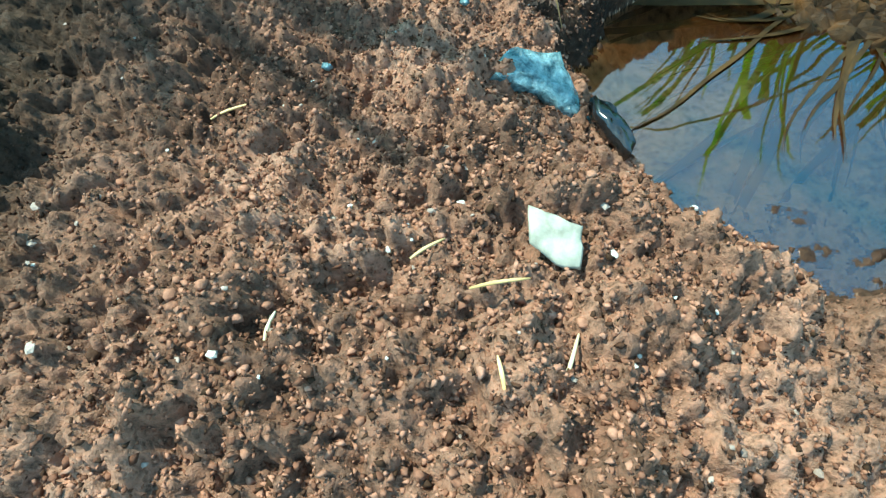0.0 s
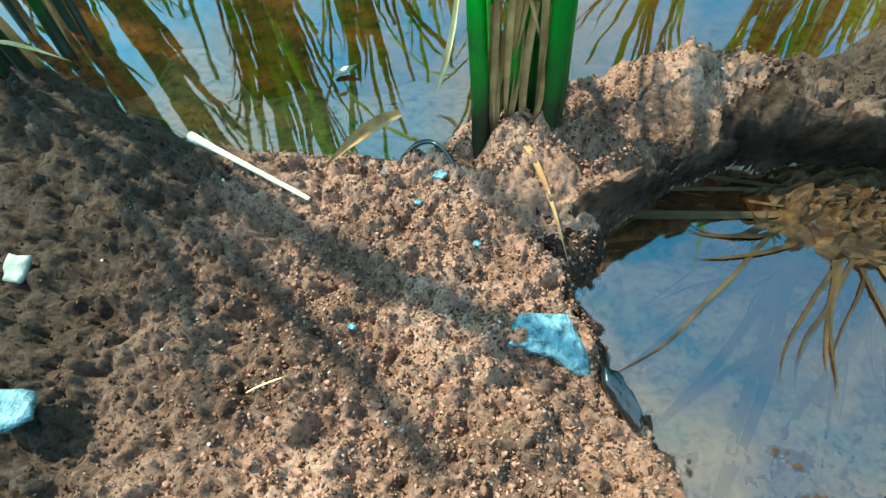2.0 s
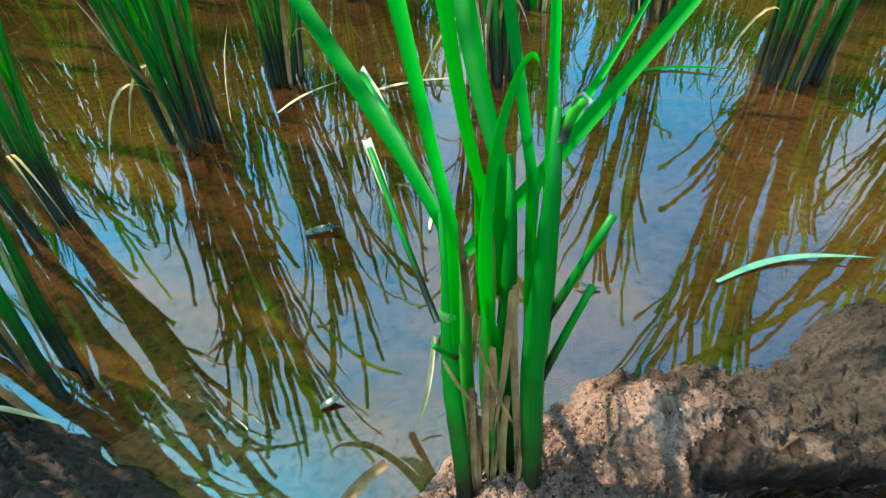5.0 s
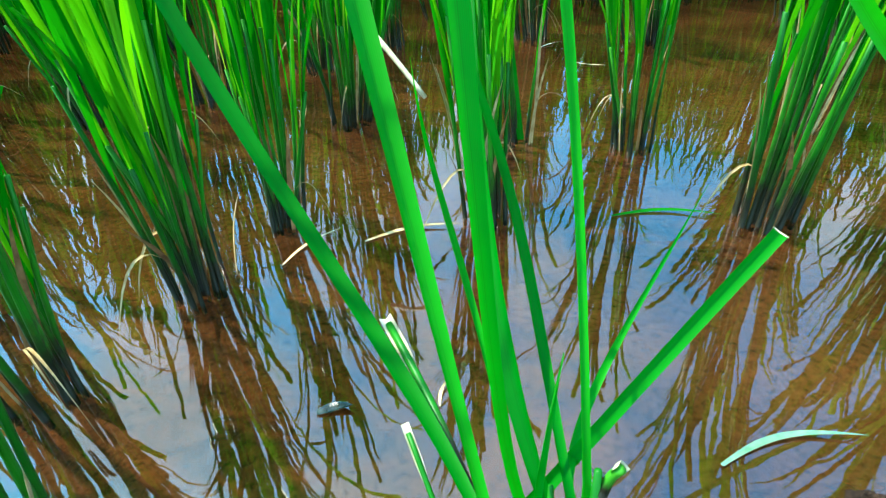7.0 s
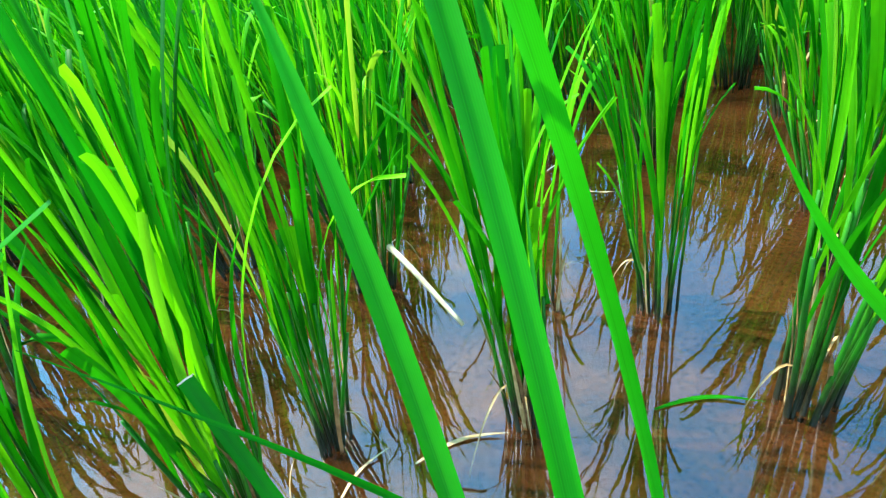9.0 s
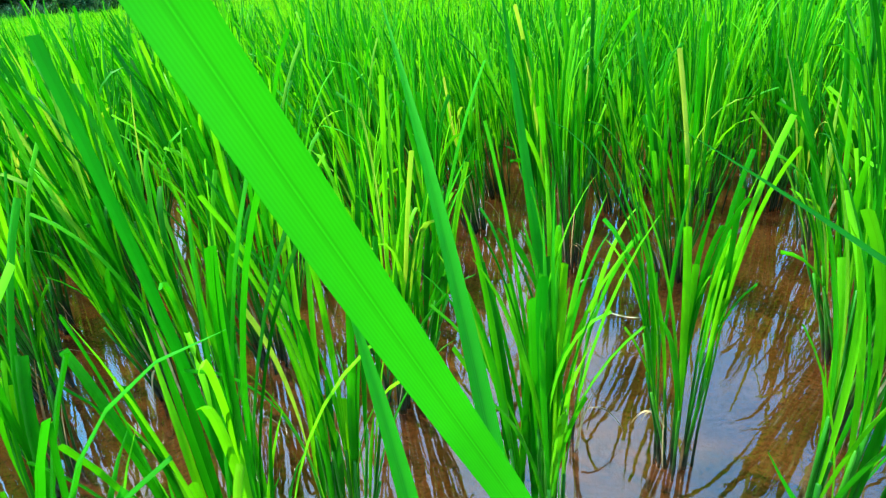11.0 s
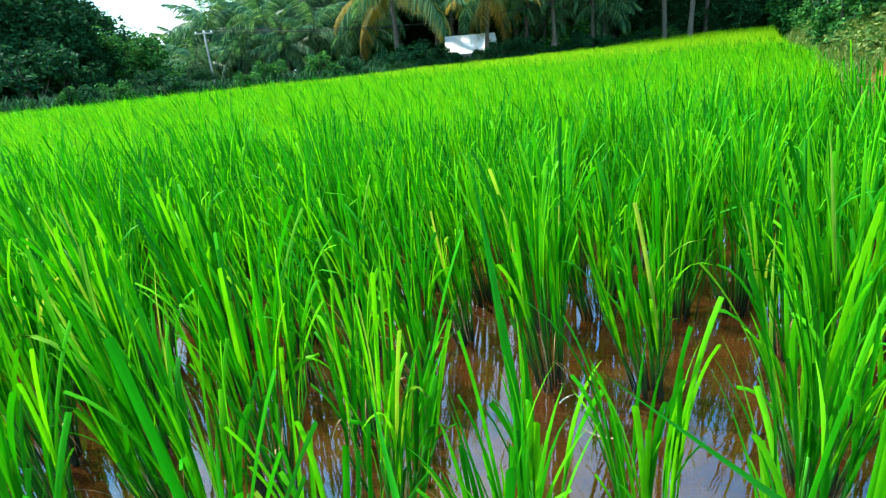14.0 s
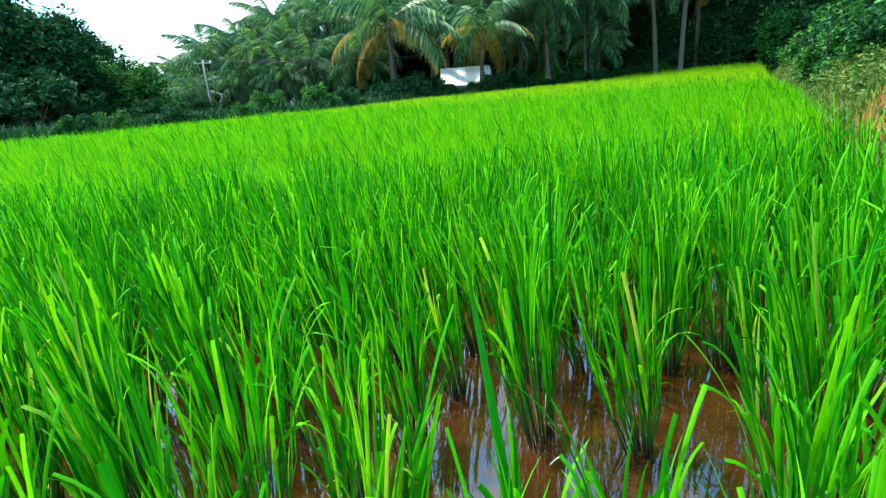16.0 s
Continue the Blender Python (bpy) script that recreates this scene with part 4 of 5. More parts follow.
def grains(s, c, size, r):
    """Many small angular crumbs at once."""
    o = np.array([(1, 0, 0), (0, 1, 0), (-1, 0, 0), (0, -1, 0), (0, 0, 1), (0, 0, -1)], float)
    f = np.array([(0, 1, 4), (1, 2, 4), (2, 3, 4), (3, 0, 4), (1, 0, 5), (2, 1, 5), (3, 2, 5), (0, 3, 5)])
    n = len(c)
    v = (o[None] + r.normal(0, 0.3, (n, 6, 3))) * r.uniform(0.6, 1.15, (n, 1, 3))
    a = r.random(n) * 6.28
    ca, sa = np.cos(a)[:, None], np.sin(a)[:, None]
    v = np.stack([v[..., 0] * ca - v[..., 1] * sa, v[..., 0] * sa + v[..., 1] * ca, v[..., 2] * 0.8], -1) * (size / 2)[:, None, None] + c[:, None]
    s.add(v.reshape(-1, 3), (np.arange(n)[:, None, None] * 6 + f[None]).reshape(-1, 3))


def island_soil(name, stops, rough, moist=False):
    m, n, l, bs = mat(name)
    g = n.new("ShaderNodeNewGeometry")
    c = ramp(n, l, g.outputs["Random Per Island"], stops)
    if moist:
        c = mixc(n, l, dry_patch(n, l), mixc(n, l, 1.0, c, (0.24, 0.27, 0.26), "MULTIPLY"), c)
    b = noise_node(n, l, 700, 3)
    l.new(mixc(n, l, 0.8, c, ramp(n, l, b.outputs["Fac"], [(0.3, (0.6, 0.58, 0.56)), (0.7, (1.3, 1.25, 1.2))]), "MULTIPLY"), bs.inputs["Base Color"])
    bs.inputs["Roughness"].default_value = rough
    bs.inputs["Specular IOR Level"].default_value = 0.1
    bump(n, l, bs, b.outputs["Fac"], 0.6, 0.0008)
    return m


CRUMB = island_soil("clay_crumb", [(0.0, (0.03, 0.017, 0.01)), (0.35, (0.12, 0.055, 0.036)), (0.75, (0.255, 0.128, 0.086)), (1.0, (0.3, 0.16, 0.115))], 0.85, True)
GRIT = island_soil("pale_grit_grain", [(0.0, (0.16, 0.12, 0.1)), (0.6, (0.3, 0.25, 0.22)), (1.0, (0.5, 0.52, 0.5))], 0.35)
r = np.random.default_rng(12)
s = Soup()
n = 52000
cx = np.where(r.random(n) < 0.8, r.normal(0.01, 0.075, n), r.uniform(-0.5, 0.4, n))
cy = 0.11 + 0.34 * r.random(n) ** 1.25
cz = bank_height(cx, cy)
size = 0.0007 + 0.0017 * r.random(n) ** 2.2
ok = cz > 0.003
grains(s, np.stack([cx, cy, cz + size * 0.2], -1)[ok], size[ok], r)
for x, y, z in np.stack([cx, cy, cz], -1)[ok][:700]:
    k = 0.0015 + 0.0018 * r.random() ** 2
    lump_mesh(s, (x, y, z + k * 0.2), k, r)
tagged(new("soil_crumbs", s.mesh("soil_crumbs", CRUMB, True)), "loose red-brown clay crumbs strewn over the bank", "soil crumbs", kind="stuff")
s = Soup()
for k in range(170):
    x, y = r.normal(0.0, 0.1), r.uniform(0.12, 0.44) if k < 90 else r.uniform(0.12, 0.24)
    z = on_mud(x, y)
    if z > 0.004:
        lump_mesh(s, (x, y, z + 0.0005), 0.001 + 0.0017 * r.random() ** 2, r, 0.5)
tagged(new("grit", s.mesh("grit", GRIT, False)), "scattered pale grit grains on red clay", "grit", kind="stuff")

# dead plant sunk in the pool: a fan of brown leaves on the water
fan = new("dead_plant")
fan.location = (0.172, 0.384, 0.0)
tagged(fan, "brown decayed rice plant lying on the pool", "dead plant")
r = np.random.default_rng(31)
for k in range(44):
    a = radians(168 + 115 * ((k * 0.618) % 1.0))
    ln = min(r.uniform(0.07, 0.2), 0.2 if a < 4.3 else r.uniform(0.06, 0.13))
    d = np.array([math.cos(a), math.sin(a), 0])
    across = np.array([-d[1], d[0], 0])
    start = r.normal(0, 0.012, 3) * (1, 1, 0)
    p = [start, start + d * ln * 0.35 + across * r.normal(0, 0.008), d * ln * 0.7 + across * r.normal(0, 0.007), d * ln + across * r.normal(0, 0.012)]
    t = np.linspace(0, 1, 20)
    c = bezier(p, t) + across * (0.0005 * np.sin(t * r.uniform(8, 22)))[:, None] + np.array([0, 0, 1.0]) * (0.0012 - (0.0026 if k % 3 else 0.0004) * np.minimum(t * 4, 1) - (0.003 if k % 3 else 0.0003) * r.random() * t)[:, None]
    s = Soup()
    blade(s, c, r.uniform(0.0014, 0.0042), (0, 0, 1), fold=0.08, base=0.7, twist=r.normal(0, 0.5))
    part("dead_leaf", s.mesh("dead_leaf", SODDEN), fan)
s = Soup()
ang, rad = np.meshgrid(np.linspace(0, 2 * math.pi, 49)[:-1], np.linspace(0.0, 1.0, 26), indexing="ij")
hx, hy = 0.058 * rad * np.cos(ang), 0.04 * rad * np.sin(ang)
hz = 0.009 * (1 - rad ** 2) - 0.003 + 0.0028 * fractal(hx + 0.4, hy, 200, 5, 33, 0.75) - 0.006 * rad ** 6
i, j = np.meshgrid(np.arange(48), np.arange(25), indexing="ij")
s.add(np.stack([hx, hy, hz], -1).reshape(-1, 3), np.stack([i * 26 + j, i * 26 + j + 1, (i + 1) % 48 * 26 + j + 1, (i + 1) % 48 * 26 + j], -1).reshape(-1, 4))
part("rotted_base", s.mesh("rotted_base", ROOT, False), fan, "rotted brown plant base")

# floating leaf bits on the paddy water, and scraps standing in for sky reflections
r = np.random.default_rng(8)
REFLECTION_SCRAP = plain_material("sky_reflection_scrap", (0.01, 0.015, 0.012), (0.05, 0.07, 0.06), 120, 0.2, 0.4, 0.001, spec=0.6)
FLOAT = [(0.18, 0.553, 7, 0.115, 0.0055, WET_LEAF), (0.2, 0.897, -8, 0.13, 0.007, BLADE), (-0.02, 0.62, 70, 0.03, 0.003, STRAW), (0.1, 0.55, 160, 0.018, 0.004, REFLECTION_SCRAP), (-0.08, 0.46, 20, 0.014, 0.005, REFLECTION_SCRAP), (-0.12, 0.62, 5, 0.03, 0.01, REFLECTION_SCRAP), (-0.1, 0.87, 10, 0.12, 0.006, STRAW), (-0.19, 0.83, 48, 0.09, 0.004, STRAW), (0.25, 1.66, 30, 0.06, 0.004, PALE_STRAW), (0.36, 1.5, 150, 0.09, 0.004, STRAW)]
for x, y, a, ln, w, m in FLOAT:
    d = np.array([math.cos(radians(a)), math.sin(radians(a)), 0])
    n2 = np.array([-d[1], d[0], 0])
    c = np.array([x, y, 0.002]) + d * ln * np.linspace(0, 1, 14)[:, None] + n2 * ln * 0.12 * np.sin(np.linspace(0, 3.1, 14))[:, None] + np.array([0, 0, 0.004]) * (np.linspace(0, 1, 14)[:, None]) ** 2
    s = Soup()
    blade(s, c, w, (0, 0, 1), fold=0.15, base=0.5)
    tagged(new("floating_leaf", s.mesh("floating_leaf", m)), {"rice_blade": "green rice leaf floating on the water", "wet_floating_leaf": "pale wet leaf floating on the water", "dry_straw": "dry rice leaf floating on the water", "bleached_straw": "pale straw floating on the water", "sky_reflection_scrap": "small dark scrap standing in for a sky reflection on the water"}[m.name], "leaf")

# a dark twig arched over the clay by the plant's foot
twig = bezier([(-0.034, 0.386, on_mud(-0.034, 0.386)), (-0.024, 0.392, 0.036), (-0.012, 0.388, 0.034), (-0.006, 0.372, on_mud(-0.006, 0.372))], np.linspace(0, 1, 12))
rod("twig", twig, 0.0011 * np.linspace(1.3, 0.6, 12), DARK_WET, "dark wet twig arched over the clay", "twig")

# a fallen straw caught among the stems
rod("straw", bezier([(-0.095, 1.015, 0.22), (-0.07, 0.985, 0.205), (-0.045, 0.95, 0.18), (-0.02, 0.93, 0.15)], np.linspace(0, 1, 10)), 0.0032 * np.linspace(1.2, 0.8, 10), PALE_STRAW, "pale dry straw caught between rice stems", "straw")

# ---------------------------------------------------------------- trees
def leaf_cloud(s, centre, radii, n, size, r, shell=0.55):
    """Leaves in a lumpy, gappy cloud: each a small folded diamond."""
    d = r.normal(0, 1, (n, 3))
    d /= np.linalg.norm(d, axis=1, keepdims=True)
    rad = shell + (1 - shell) * r.random(n) ** 0.6
    c = np.asarray(centre) + d * rad[:, None] * np.asarray(radii)
    a, b = r.normal(0, 1, (n, 3)), r.normal(0, 1, (n, 3))
    a[:, 2] *= 0.6
    a /= np.linalg.norm(a, axis=1, keepdims=True)
    b = np.cross(a, b)
    b /= np.linalg.norm(b, axis=1, keepdims=True)
    k = (size * (0.6 + 0.8 * r.random(n)))[:, None]
    v = np.stack([c - a * k, c + b * k * 0.45, c + a * k, c - b * k * 0.45], 1)
    f = np.arange(n)[:, None] * 4 + np.arange(4)[None]
    uv = np.tile([(0.5, 0), (1, 0.02), (0.5, 0.04), (0.01, 0.02)], (n, 1))
    s.add(v.reshape(-1, 3), f, uv)


def broadleaf(seed, height, spread, leaves, size, material, name="tree", label="", category="tree"):
    """Trunk, limbs and a crown of leaf clumps with gaps."""
    r = np.random.default_rng(seed)
    root = new(name)
    s = Soup()
    trunk = np.array([(0, 0, -0.3), (0.05, 0.02, height * 0.15), (0.1, -0.05, height * 0.32), (0.05, 0.05, height * 0.5)]) * np.array([spread * 0.3, spread * 0.3, 1])
    tube(s, bezier(trunk, np.linspace(0, 1, 10)), np.linspace(height * 0.035, height * 0.018, 10), 9)
    tr = part("trunk", s.mesh("trunk", BARK), root)
    crown = Soup()
    blobs = 15
    for k in range(blobs):
        a = r.random() * 6.28
        up = 0.1 + 0.78 * (k / blobs)
        out = spread * (0.75 if up < 0.75 else 0.45) * math.sqrt(r.random())
        c = np.array([out * math.cos(a), out * math.sin(a), height * up])
        rr = spread * r.uniform(0.26, 0.46)
        s = Soup()
        tube(s, bezier([trunk[3] * np.array([1, 1, r.uniform(0.5, 1)]), trunk[3] + (0, 0, height * 0.06), c - (0, 0, rr * 0.6), c], np.linspace(0, 1, 7)), np.linspace(height * 0.013, height * 0.004, 7), 6)
        part("limb", s.mesh("limb", BARK), tr)
        for q in range(4):
            cc = c + r.normal(0, rr * 0.45, 3)
            leaf_cloud(crown, cc + r.normal(0, rr * 0.3, 3), np.full(3, rr * r.uniform(0.8, 1.15)), leaves // (blobs * 9), size, r, 0.5)
            leaf_cloud(crown, cc, (rr * r.uniform(0.5, 0.85), rr * r.uniform(0.5, 0.85), rr * r.uniform(0.35, 0.6)), leaves // (blobs * 4), size, r, 0.3)
    part("crown", crown.mesh("crown", material, False), root)
    return tagged(root, label, category)


def frond_mesh(seed, length, droop, material, hang=0.6):
    """A palm frond: arching rib with two rows of narrow leaflets."""
    r = np.random.default_rng(seed)
    s = Soup()
    p = [(0, 0, 0), (length * 0.35, 0, length * 0.28 * (1 - droop)), (length * 0.75, 0, length * (0.22 - 0.5 * droop)), (length * (1 - 0.25 * droop), 0, length * (0.02 - 0.85 * droop))]
    t = np.linspace(0, 1, 14)
    c = bezier(p, t)
    tube(s, c, np.linspace(0.035, 0.008, 14), 5)
    k = 54
    tt = np.linspace(0.13, 0.99, k)
    base = bezier(p, tt)
    for sgn in (-1, 1):
        ln = length * 0.24 * np.sin(np.pi * (0.12 + 0.86 * tt)) ** 0.6 * r.uniform(0.85, 1.15, k)
        w = np.full(k, 0.027)
        fwd = np.array([0.55, 0, 0])
        d = np.column_stack([np.full(k, 0.38), sgn * np.full(k, 0.6), r.normal(-0.4, 0.14, k)])
        d /= np.linalg.norm(d, axis=1, keepdims=True)
        e1 = base + d * (ln * 0.5)[:, None] - np.array([0, 0, 1]) * (ln * 0.12 * hang)[:, None]
        e2 = base + d * (ln * 0.85)[:, None] - np.array([0, 0, 1]) * (ln * 0.62 * hang)[:, None]
        x = np.array([1.0, 0, 0.25])
        v = np.stack([base - x * w[:, None], base + x * w[:, None], e1 + x * w[:, None], e1 - x * w[:, None], e2], 1)
        i = np.arange(k)[:, None] * 5
        n0 = s.count
        s.add(v.reshape(-1, 3), i + np.array([[0, 1, 2, 3]]), np.tile([(0.01, 0), (1, 0), (1, 0.02), (0.01, 0.02), (0.5, 0.04)], (k, 1)))
        s.f.append(n0 + i + np.array([[3, 2, 4]]))
    return s.mesh("frond", material, False)


FRONDS = [frond_mesh(k, 4.3, dr, FROND, 0.95) for k, dr in enumerate((0.02, 0.12, 0.28, 0.45, 0.7))]
OLD_FRONDS = [frond_mesh(20 + k, 4.0, dr, FROND_OLD, 0.9) for k, dr in enumerate((0.25, 0.4, 0.6))]


def palm(seed, height, size=1.0, yellow=0.12, lean=0.4, count=27):
    r = np.random.default_rng(seed)
    root = new("coconut_palm")
    s = Soup()
    a = r.random() * 6.28
    top = np.array([lean * math.cos(a), lean * math.sin(a), height])
    t = np.linspace(0, 1, 26)
    c = bezier([(0, 0, -0.3), (0, 0, height * 0.35), top * np.array([0.6, 0.6, 0.7]), top], t)
    tube(s, c, (0.17 - 0.05 * t + 0.1 * np.exp(-t * 14)) * (1 + 0.05 * np.sin(t * 160)), 10)
    part("trunk", s.mesh("trunk", BARK), root)
    for k in range(count):
        az = k * 137.5 + r.normal(0, 10)
        old = k / count
        if old > 1 - yellow:
            me, tilt = OLD_FRONDS[r.integers(3)], r.uniform(-5, 28)
        else:
            me, tilt = FRONDS[min(4, int(old * 5.2))], r.uniform(-60, -25) + old * 80
        f = part("frond", me, root)
        f.matrix_basis = Matrix.Translation(top) @ pose(0, 0, 0, r.normal(0, 8), tilt, az) @ Matrix.Scale(size * r.uniform(0.85, 1.1), 4)
        if me in OLD_FRONDS:
            tagged(f, "yellowing drooping frond")
    for k in range(5):
        b = k * 1.25
        s = Soup()
        lump_mesh(s, top + np.array([0.22 * math.cos(b), 0.22 * math.sin(b), -0.25]), 0.26, r, 1.2)
        part("coconut", s.mesh("coconut", FROND), root)
    return tagged(root, "coconut palm with drooping green fronds", "palm", "coconut palms behind the field")


palm_a, palm_b, palm_c = palm(1, 4.9, 1.1, 0.3, count=26), palm(2, 6.0, 1.0, 0.0, count=25), palm(3, 9.5, 1.05, 0.1, 0.7)
palm_a["label"] = "young coconut palm with yellowing lower fronds"
PALMS = [(palm_a, -2.26, 38, 5, 1), (palm_a, 3.6, 40.5, 4.6, 0.86), (palm_b, -7.8, 42, 3.2, 0.8), (palm_b, -13.2, 42, 2.3, 0.63), (palm_b, -9.9, 41, 2.4, 0.63), (palm_b, -16.5, 42, 1.8, 0.56), (palm_b, -5.2, 41.5, 2.9, 0.75),
         (palm_b, -18.8, 46, 2.8, 0.7), (palm_b, -16.3, 45, 4.1, 0.77), (palm_b, -15.2, 47, 5.1, 0.81), (palm_b, -12.2, 43, 4, 0.77), (palm_b, -12.4, 49, 6.5, 0.85), (palm_b, -9.7, 45, 4.9, 0.83), (palm_b, -8.8, 50, 7.7, 0.9),
         (palm_b, -6.9, 48, 5.6, 0.95), (palm_b, -5.1, 50, 7.8, 1), (palm_b, -4.4, 45, 4.9, 0.9), (palm_b, -10.8, 48, 5.6, 0.81), (palm_b, -14, 46, 4.5, 0.77), (palm_b, -17.4, 49, 4.2, 0.77), (palm_b, -7.2, 46, 6.5, 0.95), (palm_b, 0.4, 49, 7.9, 1),
         (palm_b, -2.6, 47, 7.4, 0.95), (palm_b, 1.6, 46, 6.4, 0.9), (palm_c, 6.2, 44, 7.8, 0.95), (palm_c, 9.5, 44, 9, 1), (palm_c, 13.3, 46, 8.2, 1), (palm_c, 16.3, 42, 8.8, 1), (palm_c, 17.6, 41, 9.6, 1), (palm_c, 11.2, 47, 9.8, 1),
         (palm_c, 20.5, 45, 9.2, 1), (palm_c, 23, 46, 8.4, 1), (palm_c, 2.2, 49, 9, 1), (palm_b, 8.4, 41.5, 6.4, 0.85), (palm_a, 5.4, 45, 5.4, 0.9), (palm_c, 14.8, 49, 10.5, 1), (palm_b, 6.6, 42.5, 5.6, 0.85), (palm_b, 11.6, 43.5, 6, 0.85), (palm_b, 8, 43.5, 3.2, 0.6), (palm_b, 12.6, 44, 3.4, 0.65)]
r = np.random.default_rng(77)
used = set()
heights = {id(palm_a): 4.9, id(palm_b): 6.0, id(palm_c): 9.5}
for src, x, y, h, k in PALMS:
    m = pose(x, y, 0.3 + h - heights[id(src)] * k - 0.3, 0, 0, r.random() * 360)
    if id(src) in used:
        ob = copy_thing(src, m)
    else:
        used.add(id(src))
        ob = src
        ob.matrix_basis = m
    ob.scale = (k, k, k)

dark_tree = broadleaf(5, 7.0, 3.4, 42000, 0.125, TREE_LEAF, "tree", "large dark green broadleaf tree with dense crown")
light_tree = broadleaf(6, 5.0, 2.6, 9000, 0.13, BUSH_LEAF, "tree", "rounded green tree at the field's edge")
tall_tree = broadleaf(7, 13.0, 5.0, 26000, 0.3, TREE_LEAF, "tree", "tall dark tree behind the palms")
TREES = [(dark_tree, -20.2, 30, 1.0, 0), (dark_tree, -22.0, 29.5, 1.05, 45), (dark_tree, -18.2, 30.5, 0.8, 310), (dark_tree, -23.2, 31, 0.9, 120), (dark_tree, -17.0, 30.5, 0.42, 200), (light_tree, -16.9, 34, 0.7, 40), (light_tree, -15.0, 31, 0.62, 160), (dark_tree, -27, 30, 1.0, 60), (dark_tree, -20.6, 27.5, 0.58, 250), (dark_tree, -17.3, 27.0, 0.36, 130), (dark_tree, -21.5, 33.5, 0.8, 75), (dark_tree, -24.8, 27.5, 0.75, 300), (dark_tree, -19.0, 34.0, 0.55, 20),
         (tall_tree, 1, 58, 1.0, 0), (tall_tree, 9, 57, 1.05, 70), (tall_tree, 17, 56, 1.0, 150), (tall_tree, 25, 54, 1.1, 220), (tall_tree, 33, 50, 1.0, 290), (tall_tree, -6, 62, 0.85, 30), (tall_tree, 21, 51, 0.9, 10), (tall_tree, 29, 46, 0.95, 100), (tall_tree, 13, 53, 0.8, 310), (tall_tree, 5, 54, 0.75, 200),
         (dark_tree, -26, 50, 0.62, 15), (dark_tree, -22, 52, 0.6, 95), (dark_tree, -18, 54, 0.66, 35), (dark_tree, -14, 54, 0.72, 205), (dark_tree, -10, 54, 0.8, 140), (dark_tree, -6, 54, 0.95, 280), (dark_tree, -2, 53, 1.0, 330), (dark_tree, 2, 56, 0.9, 55), (dark_tree, 6, 51, 0.95, 15), (dark_tree, 10, 50, 0.9, 265), (dark_tree, 14, 51, 0.95, 85), (dark_tree, 18, 49, 0.9, 185), (dark_tree, -25, 38, 0.7, 185), (dark_tree, -30, 34, 1.0, 5),
         (dark_tree, 24.5, 44, 0.9, 80), (dark_tree, 27, 40, 0.95, 310), (light_tree, 24, 39, 0.8, 20), (dark_tree, 21.5, 47, 0.8, 170), (dark_tree, 29, 35, 1.0, 250)]
used = set()
for src, x, y, k, a in TREES:
    m = pose(x, y, 0.25, 0, 0, a)
    if id(src) in used:
        ob = copy_thing(src, m)
    else:
        used.add(id(src))
        ob = src
        ob.matrix_basis = m
    ob.scale = (k, k, k)


def bush(seed, material, label):
    r = np.random.default_rng(seed)
    root = new("bush")
    s = Soup()
    for k in range(7):
        a = r.random() * 6.28
        d = np.array([math.cos(a), math.sin(a), 0])
        tube(s, bezier([d * 0.05, d * 0.2 + (0, 0, 0.4), d * 0.4 + (0, 0, 0.7), d * 0.55 + (0, 0, 1.0)], np.linspace(0, 1, 6)), np.linspace(0.02, 0.006, 6), 5)
    part("stem_clump", s.mesh("stem_clump", BARK), root)
    s = Soup()
    for k in range(14):
        c = np.array([r.normal(0, 0.42), r.normal(0, 0.42), r.uniform(0.15, 1.15)])
        leaf_cloud(s, c, np.array([0.38, 0.38, 0.3]) * r.uniform(0.6, 1.2), 190, 0.07, r, 0.2)
    part("foliage", s.mesh("foliage", material, False), root)
    return tagged(root, label, "bush", "bushes round the field")


bush_a, bush_b = bush(1, BUSH_LEAF, "leafy green bush on the field's edge"), bush(2, TREE_LEAF, "dark green bush under the trees")
r = np.random.default_rng(5)
BUSHES = []
for x in np.concatenate([np.arange(-26, -7, 0.8), np.arange(-7, 25, 1.35)]):
    BUSHES.append((bush_b if r.random() < 0.6 else bush_a, x + r.normal(0, 0.3), float(field_far(x)) + (0.7 if x < -7 else 1.5) + r.random() * (1.2 if x < -7 else 2), r.uniform(0.45, 0.75) if x < -7 else r.uniform(0.7, 1.2), r.random() * 360))
for x in np.arange(-24, 26, 1.9):
    BUSHES.append((bush_b if r.random() < 0.7 else bush_a, x + r.normal(0, 0.4), 44 + r.random() * 4 + (2 if x > 12 else 0), r.uniform(1.4, 2.3), r.random() * 360))
for k in range(46):
    x, y = r.uniform(-30, -12), r.uniform(24, 36)
    BUSHES.append((bush_b, x, y, r.uniform(1.3, 2.2) if x < -0.62 * y else r.uniform(0.8, 1.3), r.random() * 360))
for k in range(60):
    y = r.uniform(11, 42)
    BUSHES.append((bush_b if r.random() < 0.6 else bush_a, float(field_right(y)) + r.uniform(3.5, 9), y, r.uniform(1.3, 2.6), r.random() * 360))
for y in np.arange(5.6, 40, 1.1):
    for off in (1.3, 2.6):
        BUSHES.append((bush_a if r.random() < 0.75 else bush_b, float(field_right(y)) + off * (1 + y * 0.02) + r.normal(0, 0.25), y + r.normal(0, 0.3), r.uniform(0.25, 0.85) * (1 + y * 0.022) * (0.7 + off * 0.22), r.random() * 360))
